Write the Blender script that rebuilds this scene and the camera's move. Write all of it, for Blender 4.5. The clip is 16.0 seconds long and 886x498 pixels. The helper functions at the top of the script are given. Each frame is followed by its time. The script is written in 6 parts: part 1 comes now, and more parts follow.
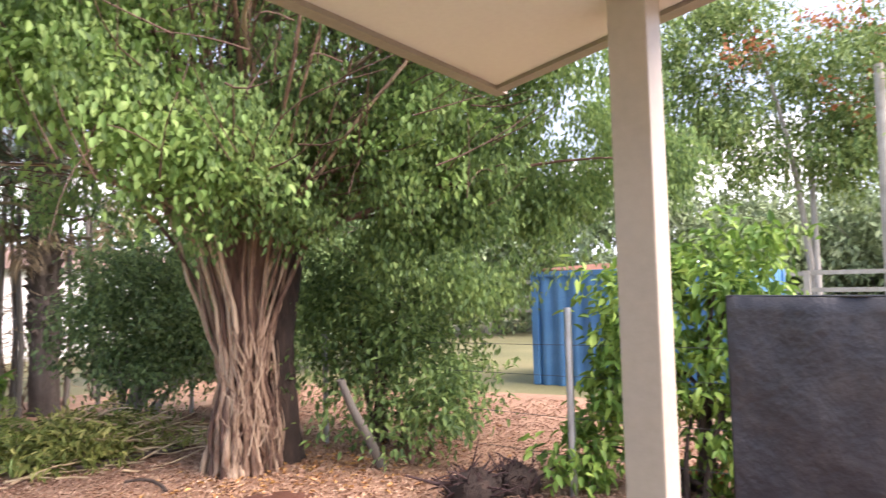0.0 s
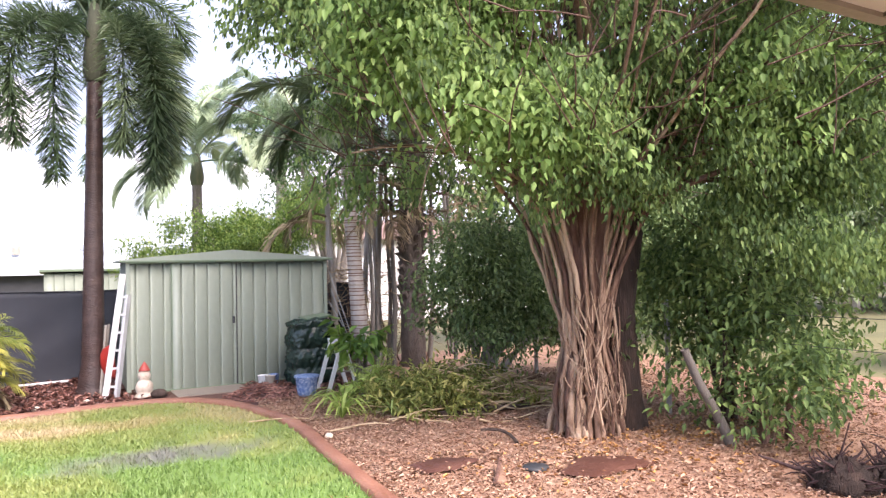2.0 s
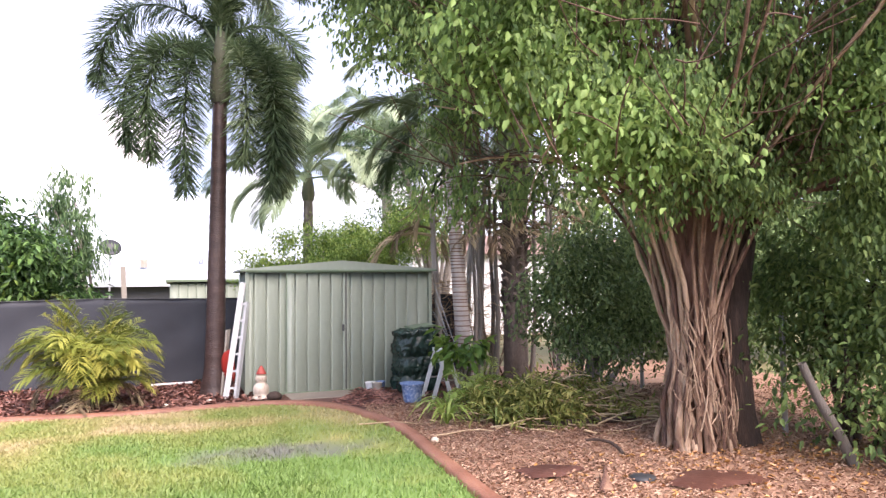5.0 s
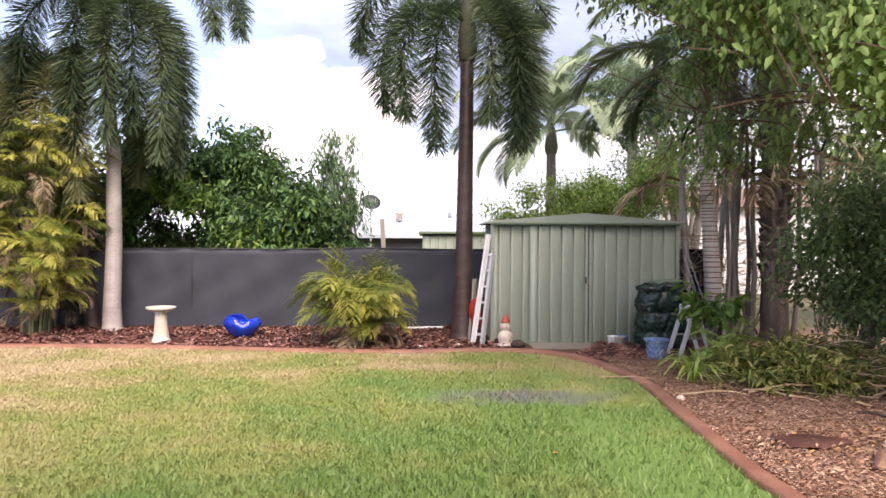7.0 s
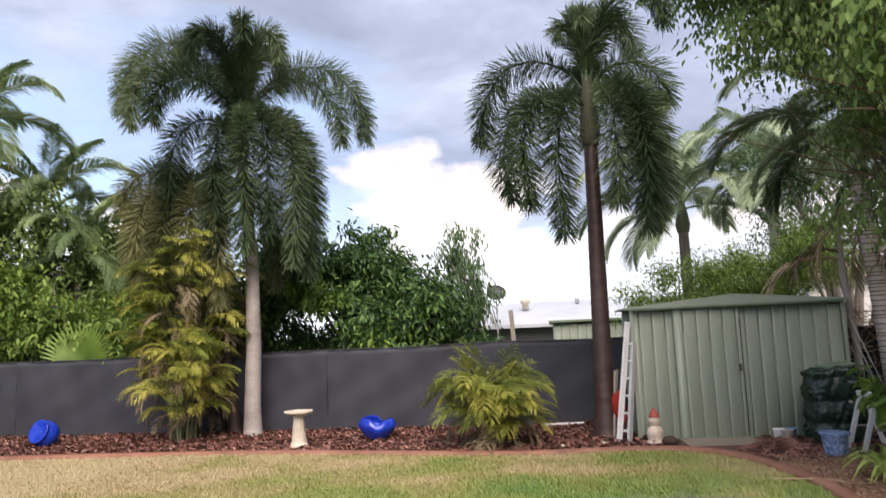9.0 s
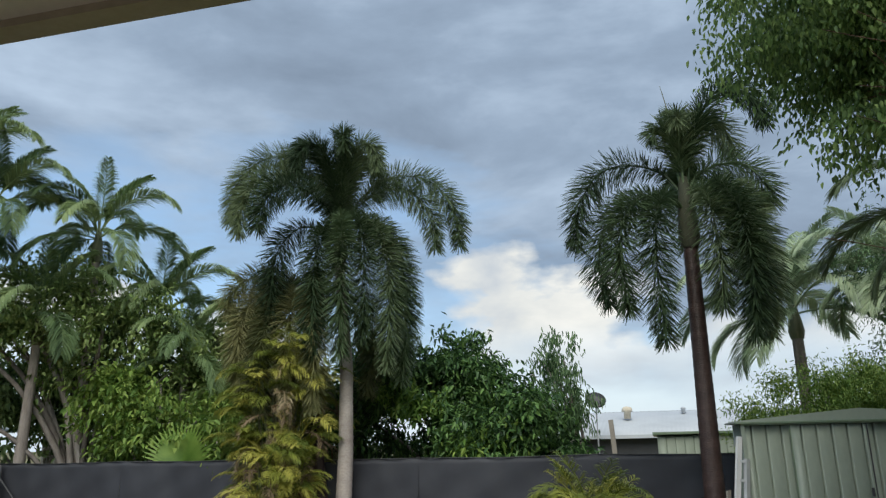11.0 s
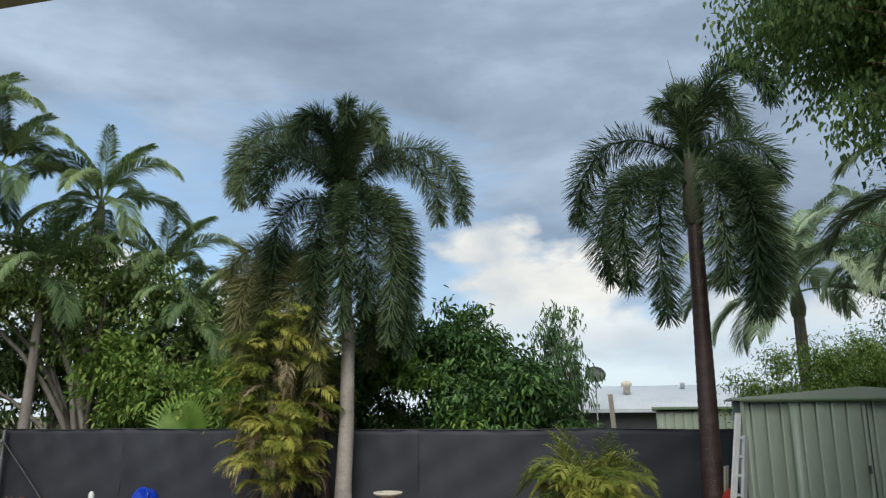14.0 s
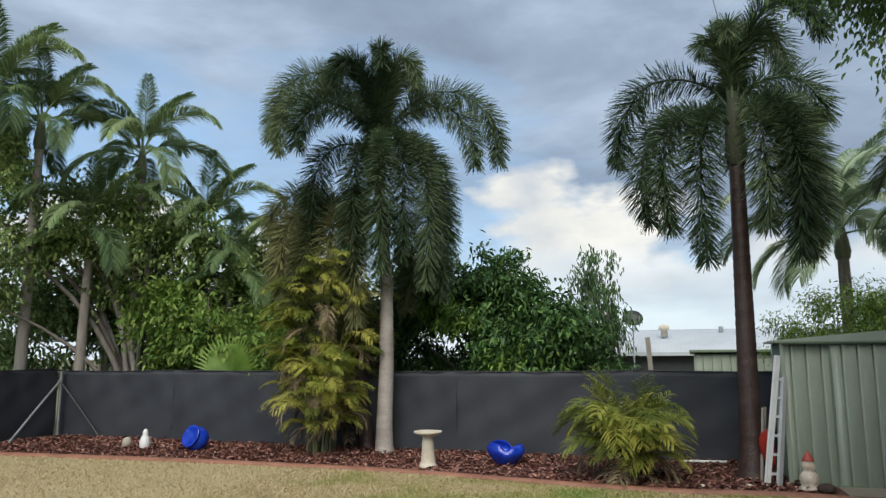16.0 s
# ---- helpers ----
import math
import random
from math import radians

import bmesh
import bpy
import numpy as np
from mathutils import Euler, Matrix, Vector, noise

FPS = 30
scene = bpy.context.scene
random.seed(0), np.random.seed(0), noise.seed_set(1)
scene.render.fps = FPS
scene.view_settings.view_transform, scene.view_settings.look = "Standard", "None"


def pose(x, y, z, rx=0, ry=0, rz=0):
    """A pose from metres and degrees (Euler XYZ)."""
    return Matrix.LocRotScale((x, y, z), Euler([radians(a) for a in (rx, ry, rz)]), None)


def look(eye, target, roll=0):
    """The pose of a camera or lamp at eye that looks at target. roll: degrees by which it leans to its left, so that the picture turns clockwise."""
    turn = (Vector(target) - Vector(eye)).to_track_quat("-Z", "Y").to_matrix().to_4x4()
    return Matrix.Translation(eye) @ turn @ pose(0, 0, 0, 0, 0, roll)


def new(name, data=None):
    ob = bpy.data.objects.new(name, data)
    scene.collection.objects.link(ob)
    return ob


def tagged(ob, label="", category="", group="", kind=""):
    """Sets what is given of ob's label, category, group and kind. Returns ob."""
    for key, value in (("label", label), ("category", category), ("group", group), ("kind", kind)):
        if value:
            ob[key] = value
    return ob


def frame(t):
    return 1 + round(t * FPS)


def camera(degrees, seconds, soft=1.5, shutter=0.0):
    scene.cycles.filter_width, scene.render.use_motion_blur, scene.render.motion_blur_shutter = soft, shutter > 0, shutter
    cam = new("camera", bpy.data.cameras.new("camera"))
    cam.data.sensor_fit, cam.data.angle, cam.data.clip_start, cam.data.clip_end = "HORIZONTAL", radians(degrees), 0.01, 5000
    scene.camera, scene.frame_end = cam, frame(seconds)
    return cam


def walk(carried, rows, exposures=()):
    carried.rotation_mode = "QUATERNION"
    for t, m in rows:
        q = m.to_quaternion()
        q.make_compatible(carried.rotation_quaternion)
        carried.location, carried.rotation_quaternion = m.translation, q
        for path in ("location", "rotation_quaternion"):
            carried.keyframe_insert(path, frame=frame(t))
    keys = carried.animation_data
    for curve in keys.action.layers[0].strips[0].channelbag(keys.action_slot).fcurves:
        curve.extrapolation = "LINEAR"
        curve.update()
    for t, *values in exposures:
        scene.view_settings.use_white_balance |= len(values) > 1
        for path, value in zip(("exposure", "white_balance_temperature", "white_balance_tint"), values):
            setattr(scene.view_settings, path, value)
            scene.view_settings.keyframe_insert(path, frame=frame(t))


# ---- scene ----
# ---------------------------------------------------------------- camera
cam = camera(63.05, 16.0, soft=1.3, shutter=0.3)
# seconds, eye x y z, yaw, pitch, roll
PATH = [
    (0, 0.164, -0.056, 1.677, -53.76, 3.16, 1.58),
    (0.5, 0.144, -0.034, 1.667, -45.68, 2.52, 1.14),
    (1, 0.151, -0.030, 1.659, -37.74, 1.94, 1.01),
    (1.5, 0.127, -0.015, 1.652, -31.41, 1.46, 1.00),
    (2, 0.115, -0.040, 1.647, -27.62, 1.43, 1.15),
    (2.5, 0.081, -0.078, 1.629, -25.87, 1.98, 1.27),
    (3, 0.055, -0.107, 1.595, -24.59, 2.66, 1.18),
    (3.2, 0.047, -0.110, 1.595, -24.16, 2.83, 1.05),
    (5.3, 0.009, -0.152, 1.553, -17.80, 2.72, 0.58),
    (5.5, 0.008, -0.158, 1.547, -16.18, 2.55, 0.60),
    (6, 0.011, -0.168, 1.547, -11.14, 1.77, 0.50),
    (6.5, 0.009, -0.165, 1.546, -5.55, 0.68, 0.06),
    (7, -0.003, -0.172, 1.540, -0.70, -0.67, -0.22),
    (7.5, -0.051, -0.144, 1.529, 2.24, -1.81, 0.13),
    (8, -0.095, -0.127, 1.549, 4.11, -1.30, 1.22),
    (8.5, -0.137, -0.032, 1.577, 6.31, 1.87, 2.28),
    (9, -0.131, 0.105, 1.608, 9.16, 6.57, 2.56),
    (9.5, -0.107, 0.165, 1.628, 11.78, 10.66, 2.19),
    (10, -0.094, 0.187, 1.634, 13.90, 13.64, 1.58),
    (10.2, -0.095, 0.188, 1.635, 14.70, 14.55, 1.45),
    (12.3, -0.109, 0.225, 1.655, 17.45, 15.08, 0.78),
    (12.5, -0.110, 0.226, 1.656, 17.37, 14.83, 0.72),
    (13, -0.113, 0.221, 1.653, 17.25, 14.26, 0.53),
    (13.5, -0.120, 0.229, 1.653, 17.04, 13.64, 0.47),
    (14, -0.110, 0.223, 1.659, 16.66, 12.81, 0.34),
    (14.5, -0.109, 0.207, 1.658, 16.31, 12.05, 0.34),
    (15, -0.115, 0.205, 1.648, 16.27, 11.14, 0.31),
    (15.5, -0.114, 0.202, 1.638, 17.55, 9.82, 0.28),
    (16, -0.113, 0.183, 1.638, 19.55, 8.51, 0.31),
]
# seconds, stops, kelvin, tint
EXPOSURES = [(0.0, 2.10, 6750, 24), (3.0, 1.99, 6550, 29), (5.5, 1.76, 6700, 28), (6.5, 1.47, 6850, 27), (7.5, 1.22, 6950, 27), (8.5, 1.10, 6950, 26), (9.5, 0.43, 6700, 14), (10.5, 0.18, 6400, 7), (12.5, 0.13, 6350, 6), (16.0, 0.22, 6450, 7)]
walk(cam, [(t, pose(x, y, z, 90 + p, r, w)) for t, x, y, z, w, p, r in PATH], EXPOSURES)

# ---------------------------------------------------------------- sky and sun
SKY_POWER = 1.18
world = bpy.data.worlds.new("sky")
scene.world = world
world.use_nodes = True
wn, wl = world.node_tree.nodes, world.node_tree.links
wn.clear()


def wnode(kind, **kw):
    n = wn.new(kind)
    for k, v in kw.items():
        n.inputs[k.replace("_", " ")].default_value = v
    return n


def wramp(src, stops):
    n = wn.new("ShaderNodeValToRGB")
    e = n.color_ramp.elements
    while len(e) < len(stops):
        e.new(0.5)
    for el, (p, c) in zip(e, stops):
        el.position, el.color = p, (*c, 1) if len(c) == 3 else c
    wl.new(src, n.inputs[0])
    return n.outputs[0]


def wmix(fac, a, b):
    n = wn.new("ShaderNodeMix")
    n.data_type = "RGBA"
    for val, i in ((fac, 0), (a, 6), (b, 7)):
        if isinstance(val, (int, float)):
            n.inputs[i].default_value = val
        elif isinstance(val, tuple):
            n.inputs[i].default_value = (*val, 1)
        else:
            wl.new(val, n.inputs[i])
    return n.outputs[2]


def wmath(op, a, b=None, c=None):
    n = wn.new("ShaderNodeMath")
    n.operation = op
    for i, v in enumerate((a, b, c)):
        if v is None:
            continue
        if isinstance(v, (int, float)):
            n.inputs[i].default_value = v
        else:
            wl.new(v, n.inputs[i])
    return n.outputs[0]


coord = wn.new("ShaderNodeTexCoord").outputs["Generated"]
sep = wn.new("ShaderNodeSeparateXYZ")
wl.new(coord, sep.inputs[0])
up = sep.outputs["Z"]
air = wn.new("ShaderNodeTexSky")
air.sky_type = "NISHITA"
air.sun_disc = False
air.sun_elevation, air.sun_rotation = radians(46), radians(170)
air_dim = wn.new("ShaderNodeVectorMath")
air_dim.operation = "SCALE"
air_dim.inputs["Scale"].default_value = 0.11
wl.new(air.outputs[0], air_dim.inputs[0])
blue = wmix(0.35, air_dim.outputs[0], (0.40, 0.60, 0.86))


def stretched(sx, sy, sz, dx=0.0, dy=0.0, dz=0.0):
    m = wn.new("ShaderNodeMapping")
    m.inputs["Scale"].default_value = (sx, sy, sz)
    m.inputs["Location"].default_value = (dx, dy, dz)
    wl.new(coord, m.inputs[0])
    return m.outputs[0]


def cloud_noise(vec, scale, detail, rough=0.55, distort=0.2):
    n = wnode("ShaderNodeTexNoise", Scale=scale, Detail=detail, Roughness=rough, Distortion=distort)
    wl.new(vec, n.inputs["Vector"])
    return n.outputs["Fac"]


# a dark rain layer overhead, thinning into streaks lower down
layer_n = cloud_noise(stretched(1.0, 1.0, 3.2, 0.3, 0.1, 0.55), 2.1, 5.0)
layer = wmath("ADD", layer_n, wmath("MULTIPLY", wmath("SUBTRACT", up, 0.25), 0.95))
layer = wmath("ADD", layer, wmath("MULTIPLY", wmath("ADD", sep.outputs["X"], 0.36), 0.32))
layer_mask = wramp(layer, [(0.40, (0, 0, 0)), (0.60, (1, 1, 1))])
grey_n = cloud_noise(stretched(1.0, 1.0, 2.4, 1.7), 3.2, 6.0)
grey = wramp(grey_n, [(0.30, (0.175, 0.22, 0.295)), (0.52, (0.25, 0.312, 0.41)), (0.74, (0.40, 0.48, 0.60))])
sky_col = wmix(layer_mask, blue, grey)
# heaped white clouds near the horizon
heap_n = cloud_noise(stretched(1.0, 1.0, 1.9, 0.62, 0.0, 0.15), 3.4, 7.0, 0.5, 0.1)
heap = wmath("ADD", heap_n, wmath("MULTIPLY", wmath("SUBTRACT", 0.17, up), 1.25))
heap_mask = wramp(heap, [(0.515, (0, 0, 0)), (0.575, (1, 1, 1))])
puff_n = cloud_noise(stretched(1.0, 1.0, 1.6, 4.0), 7.5, 6.0, 0.5)
puff = wramp(puff_n, [(0.30, (0.44, 0.47, 0.52)), (0.50, (0.62, 0.615, 0.60)), (0.70, (0.80, 0.765, 0.715))])
heap_foot = wramp(up, [(0.075, (0, 0, 0)), (0.15, (1, 1, 1))])
sky_col = wmix(wmath("MULTIPLY", heap_mask, wmath("MULTIPLY_ADD", heap_foot, 0.7, 0.3)), sky_col, puff)
low = wramp(up, [(0.0, (1, 1, 1)), (0.16, (0, 0, 0))])
sky_col = wmix(wmath("MULTIPLY", low, 0.75), sky_col, (0.60, 0.67, 0.74))
bg = wn.new("ShaderNodeBackground")
bg.inputs["Strength"].default_value = SKY_POWER
wl.new(sky_col, bg.inputs["Color"])
wl.new(bg.outputs[0], wn.new("ShaderNodeOutputWorld").inputs["Surface"])

sun_data = bpy.data.lights.new("sun", "SUN")
sun_data.energy, sun_data.angle, sun_data.color = 2.8, radians(50), (1.0, 0.94, 0.85)
sun = new("sun", sun_data)
sun.matrix_world = look((3, -12, 19), (0, 6, 0))

# ---------------------------------------------------------------- materials


def material(name, tones, scale=4.0, rough=0.7, bump=0.15, metal=0.0, vary="", fine=60.0, translucent=0.0, stretch=(1, 1, 1), spots=None, bump_scale=None):
    """A procedural surface: tones are colours from dark to light, spread by noise at two scales; vary: 'island' or 'object' shifts the tone piece by piece."""
    m = bpy.data.materials.new(name)
    m.use_nodes = True
    n, l = m.node_tree.nodes, m.node_tree.links
    bsdf = n["Principled BSDF"]
    tc = n.new("ShaderNodeTexCoord")
    mp = n.new("ShaderNodeMapping")
    mp.inputs["Scale"].default_value = stretch
    l.new(tc.outputs["Object"], mp.inputs[0])
    big = n.new("ShaderNodeTexNoise")
    big.inputs["Scale"].default_value, big.inputs["Detail"].default_value = scale, 4
    small = n.new("ShaderNodeTexNoise")
    small.inputs["Scale"].default_value, small.inputs["Detail"].default_value = fine, 3
    for t in (big, small):
        l.new(mp.outputs[0], t.inputs["Vector"])
    mixed = n.new("ShaderNodeMath")
    mixed.operation = "MULTIPLY_ADD"
    mixed.inputs[1].default_value = 0.35
    l.new(small.outputs["Fac"], mixed.inputs[0])
    half = n.new("ShaderNodeMath")
    half.operation = "MULTIPLY"
    half.inputs[1].default_value = 0.65
    l.new(big.outputs["Fac"], half.inputs[0])
    l.new(half.outputs[0], mixed.inputs[2])
    value = mixed.outputs[0]
    if vary:
        rnd = n.new("ShaderNodeNewGeometry").outputs["Random Per Island"] if vary == "island" else n.new("ShaderNodeObjectInfo").outputs["Random"]
        shift = n.new("ShaderNodeMath")
        shift.operation = "MULTIPLY_ADD"
        shift.inputs[1].default_value, shift.inputs[2].default_value = 0.62, -0.31
        l.new(rnd, shift.inputs[0])
        add = n.new("ShaderNodeMath")
        l.new(value, add.inputs[0])
        l.new(shift.outputs[0], add.inputs[1])
        value = add.outputs[0]
    ramp = n.new("ShaderNodeValToRGB")
    el = ramp.color_ramp.elements
    while len(el) < len(tones):
        el.new(0.5)
    for i, (e, c) in enumerate(zip(el, tones)):
        e.position = 0.26 + 0.48 * i / max(1, len(tones) - 1)
        e.color = (*c, 1)
    l.new(value, ramp.inputs[0])
    l.new(ramp.outputs[0], bsdf.inputs["Base Color"])
    bsdf.inputs["Roughness"].default_value = rough
    if translucent:
        bsdf.inputs["Specular IOR Level"].default_value = 0.25
    bsdf.inputs["Metallic"].default_value = metal
    if bump:
        b = n.new("ShaderNodeBump")
        b.inputs["Strength"].default_value, b.inputs["Distance"].default_value = bump, 0.02
        l.new(small.outputs["Fac"], b.inputs["Height"])
        l.new(b.outputs[0], bsdf.inputs["Normal"])
    if translucent:
        tr = n.new("ShaderNodeBsdfTranslucent")
        l.new(ramp.outputs[0], tr.inputs["Color"])
        mx = n.new("ShaderNodeMixShader")
        mx.inputs[0].default_value = translucent
        l.new(bsdf.outputs[0], mx.inputs[1])
        l.new(tr.outputs[0], mx.inputs[2])
        l.new(mx.outputs[0], n["Material Output"].inputs["Surface"])
    return m


M = {}
M["leaf_tree"] = material("fig leaves", [(0.10, 0.16, 0.062), (0.15, 0.24, 0.082), (0.20, 0.305, 0.10), (0.265, 0.365, 0.12)], 0.7, 0.6, 0, vary="island", fine=5, translucent=0.5)
M["leaf_paler"] = material("paler fig leaves", [(0.14, 0.235, 0.065), (0.20, 0.32, 0.09), (0.28, 0.40, 0.125)], 0.9, 0.5, 0, vary="island", fine=5, translucent=0.42)
M["leaf_dark"] = material("dark leaves", [(0.095, 0.15, 0.062), (0.17, 0.255, 0.10), (0.26, 0.36, 0.14)], 0.8, 0.45, 0, vary="island", fine=5, translucent=0.35)
M["leaf_mango"] = material("mango leaves", [(0.035, 0.075, 0.028), (0.075, 0.155, 0.05), (0.15, 0.27, 0.075)], 0.9, 0.35, 0, vary="island", fine=5, translucent=0.22)
M["leaf_lime"] = material("lime leaves", [(0.085, 0.165, 0.035), (0.165, 0.29, 0.055), (0.31, 0.44, 0.10)], 1.2, 0.4, 0, vary="island", fine=5, translucent=0.35)
M["leaf_behind"] = material("feathery leaves", [(0.09, 0.165, 0.035), (0.165, 0.27, 0.055), (0.28, 0.38, 0.09)], 1.2, 0.45, 0, vary="island", fine=5, translucent=0.3)
M["leaf_weep"] = material("weeping leaves", [(0.06, 0.12, 0.05), (0.12, 0.21, 0.09), (0.20, 0.30, 0.14)], 1.2, 0.45, 0, vary="island", fine=5, translucent=0.3)
# pale tones: the haze of distance is painted into these leaves
M["leaf_hazed"] = material("far leaves with haze in the colour", [(0.17, 0.21, 0.12), (0.26, 0.33, 0.18), (0.38, 0.46, 0.26)], 0.5, 0.6, 0, vary="island", fine=3, translucent=0.2)
M["leaf_olive"] = material("olive leaves", [(0.10, 0.16, 0.05), (0.20, 0.29, 0.085), (0.33, 0.41, 0.15)], 0.9, 0.5, 0, vary="island", fine=5, translucent=0.3)
M["flower_red"] = material("poinciana flowers", [(0.40, 0.13, 0.06), (0.55, 0.25, 0.13)], 1.0, 0.6, 0, vary="island", translucent=0.3)
M["frond"] = material("palm fronds", [(0.045, 0.074, 0.037), (0.092, 0.14, 0.066), (0.17, 0.22, 0.115)], 0.9, 0.36, 0, vary="object", fine=12, translucent=0.3)
M["frond_cane"] = material("golden cane fronds", [(0.13, 0.175, 0.035), (0.30, 0.335, 0.065), (0.52, 0.50, 0.12)], 1.6, 0.42, 0, vary="object", fine=10, translucent=0.35)
# fronds lightened well past their own green to paint in haze
M["frond_hazed"] = material("palm fronds paled by painted haze", [(0.22, 0.30, 0.18), (0.34, 0.43, 0.27), (0.48, 0.57, 0.38)], 0.9, 0.45, 0, vary="object", fine=10, translucent=0.3)
M["frond_olive"] = material("ageing olive fronds", [(0.085, 0.10, 0.042), (0.165, 0.18, 0.075), (0.28, 0.275, 0.13)], 0.9, 0.45, 0, vary="object", fine=12, translucent=0.35)
M["frond_mid"] = material("feather palm fronds", [(0.12, 0.185, 0.085), (0.20, 0.295, 0.13), (0.33, 0.42, 0.20)], 0.9, 0.42, 0, vary="object", fine=10, translucent=0.3)
M["frond_lime"] = material("lime fronds", [(0.17, 0.25, 0.05), (0.30, 0.42, 0.09), (0.46, 0.56, 0.16)], 0.9, 0.45, 0, vary="object", fine=10, translucent=0.35)
M["frond_dry"] = material("dry fronds", [(0.13, 0.09, 0.05), (0.26, 0.19, 0.11), (0.38, 0.30, 0.18)], 1.6, 0.7, 0, vary="object", fine=12)
M["trunk_red"] = material("wet palm trunk", [(0.022, 0.013, 0.011), (0.048, 0.027, 0.023), (0.09, 0.056, 0.048)], 3.0, 0.5, 0.5, fine=26, stretch=(1, 1, 2.6))
M["trunk_pale"] = material("pale palm trunk", [(0.24, 0.20, 0.18), (0.40, 0.355, 0.32), (0.55, 0.50, 0.455)], 2.6, 0.6, 0.4, fine=26, stretch=(1, 1, 1.5))
M["crownshaft"] = material("crownshaft", [(0.05, 0.07, 0.03), (0.11, 0.12, 0.06), (0.18, 0.17, 0.10)], 2.0, 0.5, 0.2, fine=30, stretch=(6, 6, 0.6))
M["crownshaft_dark"] = material("wet dark crownshaft", [(0.022, 0.026, 0.016), (0.045, 0.05, 0.028), (0.08, 0.085, 0.05)], 2.0, 0.85, 0.2, fine=30, stretch=(6, 6, 0.6))
M["bark"] = material("tan bark", [(0.085, 0.042, 0.028), (0.225, 0.135, 0.088), (0.45, 0.325, 0.225)], 5.0, 0.7, 0.6, vary="object", fine=34, stretch=(3, 3, 0.5))
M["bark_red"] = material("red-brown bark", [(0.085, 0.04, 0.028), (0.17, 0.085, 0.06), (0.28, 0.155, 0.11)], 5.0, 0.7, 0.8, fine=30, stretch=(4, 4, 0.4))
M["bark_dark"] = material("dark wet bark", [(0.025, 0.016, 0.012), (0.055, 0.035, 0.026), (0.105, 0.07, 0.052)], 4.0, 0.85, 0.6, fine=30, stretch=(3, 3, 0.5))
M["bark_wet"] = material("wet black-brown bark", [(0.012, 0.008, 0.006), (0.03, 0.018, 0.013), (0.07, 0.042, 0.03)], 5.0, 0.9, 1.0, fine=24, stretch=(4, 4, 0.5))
M["bark_old"] = material("weathered fibrous bark", [(0.05, 0.038, 0.03), (0.11, 0.085, 0.07), (0.19, 0.155, 0.13)], 4.0, 0.9, 0.7, fine=28, stretch=(3, 3, 0.6))
M["bark_grey"] = material("grey bark", [(0.12, 0.105, 0.09), (0.24, 0.21, 0.185), (0.37, 0.335, 0.30)], 3.0, 0.75, 0.5, vary="object", fine=30, stretch=(3, 3, 0.5))
M["leaf_cut"] = material("wilting leaves", [(0.12, 0.15, 0.035), (0.25, 0.28, 0.07), (0.43, 0.41, 0.14)], 1.5, 0.55, 0, vary="island", fine=6, translucent=0.25)
M["cut_stick"] = material("cut sticks", [(0.20, 0.13, 0.07), (0.40, 0.29, 0.17), (0.58, 0.46, 0.30)], 4.0, 0.75, 0.3, vary="island", fine=30)
M["litter"] = material("leaf litter", [(0.22, 0.115, 0.072), (0.31, 0.175, 0.115), (0.40, 0.25, 0.17), (0.48, 0.33, 0.23)], 1.0, 0.65, 0, vary="island", fine=8)
M["litter_bed"] = material("littered soil", [(0.17, 0.09, 0.055), (0.31, 0.18, 0.115), (0.44, 0.29, 0.19)], 2.2, 0.9, 0.6, fine=45)
M["chips"] = material("bark chips", [(0.08, 0.032, 0.024), (0.19, 0.078, 0.058), (0.35, 0.175, 0.13)], 2.0, 0.45, 0.2, vary="island", fine=30)
M["mulch"] = material("mulch soil", [(0.03, 0.013, 0.01), (0.085, 0.034, 0.024), (0.16, 0.07, 0.05)], 3.0, 0.7, 0.8, fine=40)
M["kerb"] = material("red concrete edging", [(0.16, 0.065, 0.038), (0.27, 0.12, 0.075), (0.38, 0.19, 0.12)], 2.5, 0.55, 0.35, fine=50)
M["dirt"] = material("red dirt", [(0.055, 0.021, 0.015), (0.095, 0.038, 0.026), (0.15, 0.066, 0.045)], 3.0, 0.5, 0.5, fine=40)
M["ground"] = material("dry grass ground", [(0.08, 0.085, 0.035), (0.16, 0.15, 0.065), (0.26, 0.215, 0.11)], 0.35, 0.9, 0.5, fine=20)
M["cloth"] = material("charcoal shade cloth", [(0.018, 0.020, 0.027), (0.030, 0.033, 0.042), (0.046, 0.050, 0.060)], 1.2, 0.65, 0.25, fine=160)
M["cloth_black"] = material("black shade cloth", [(0.014, 0.014, 0.019), (0.030, 0.029, 0.034), (0.066, 0.057, 0.054)], 2.4, 0.5, 0.8, fine=11)
M["steel"] = material("galvanised steel", [(0.25, 0.26, 0.27), (0.42, 0.43, 0.44), (0.55, 0.56, 0.57)], 5.0, 0.4, 0.05, metal=0.7)
M["shed_green"] = material("pale green painted steel", [(0.23, 0.268, 0.218), (0.26, 0.30, 0.244), (0.295, 0.335, 0.276)], 1.4, 0.42, 0.04, fine=22, stretch=(1, 1, 0.4))
M["shed_trim"] = material("green shed trim", [(0.11, 0.16, 0.10), (0.15, 0.205, 0.135), (0.19, 0.25, 0.17)], 1.6, 0.4, 0.04, fine=30)
M["post"] = material("cream paint", [(0.39, 0.33, 0.275), (0.45, 0.385, 0.325), (0.51, 0.44, 0.375)], 2.0, 0.45, 0.08, fine=40)
M["soffit"] = material("white soffit paint", [(0.58, 0.505, 0.475), (0.63, 0.555, 0.525), (0.67, 0.60, 0.57)], 1.2, 0.6, 0.04, fine=60)
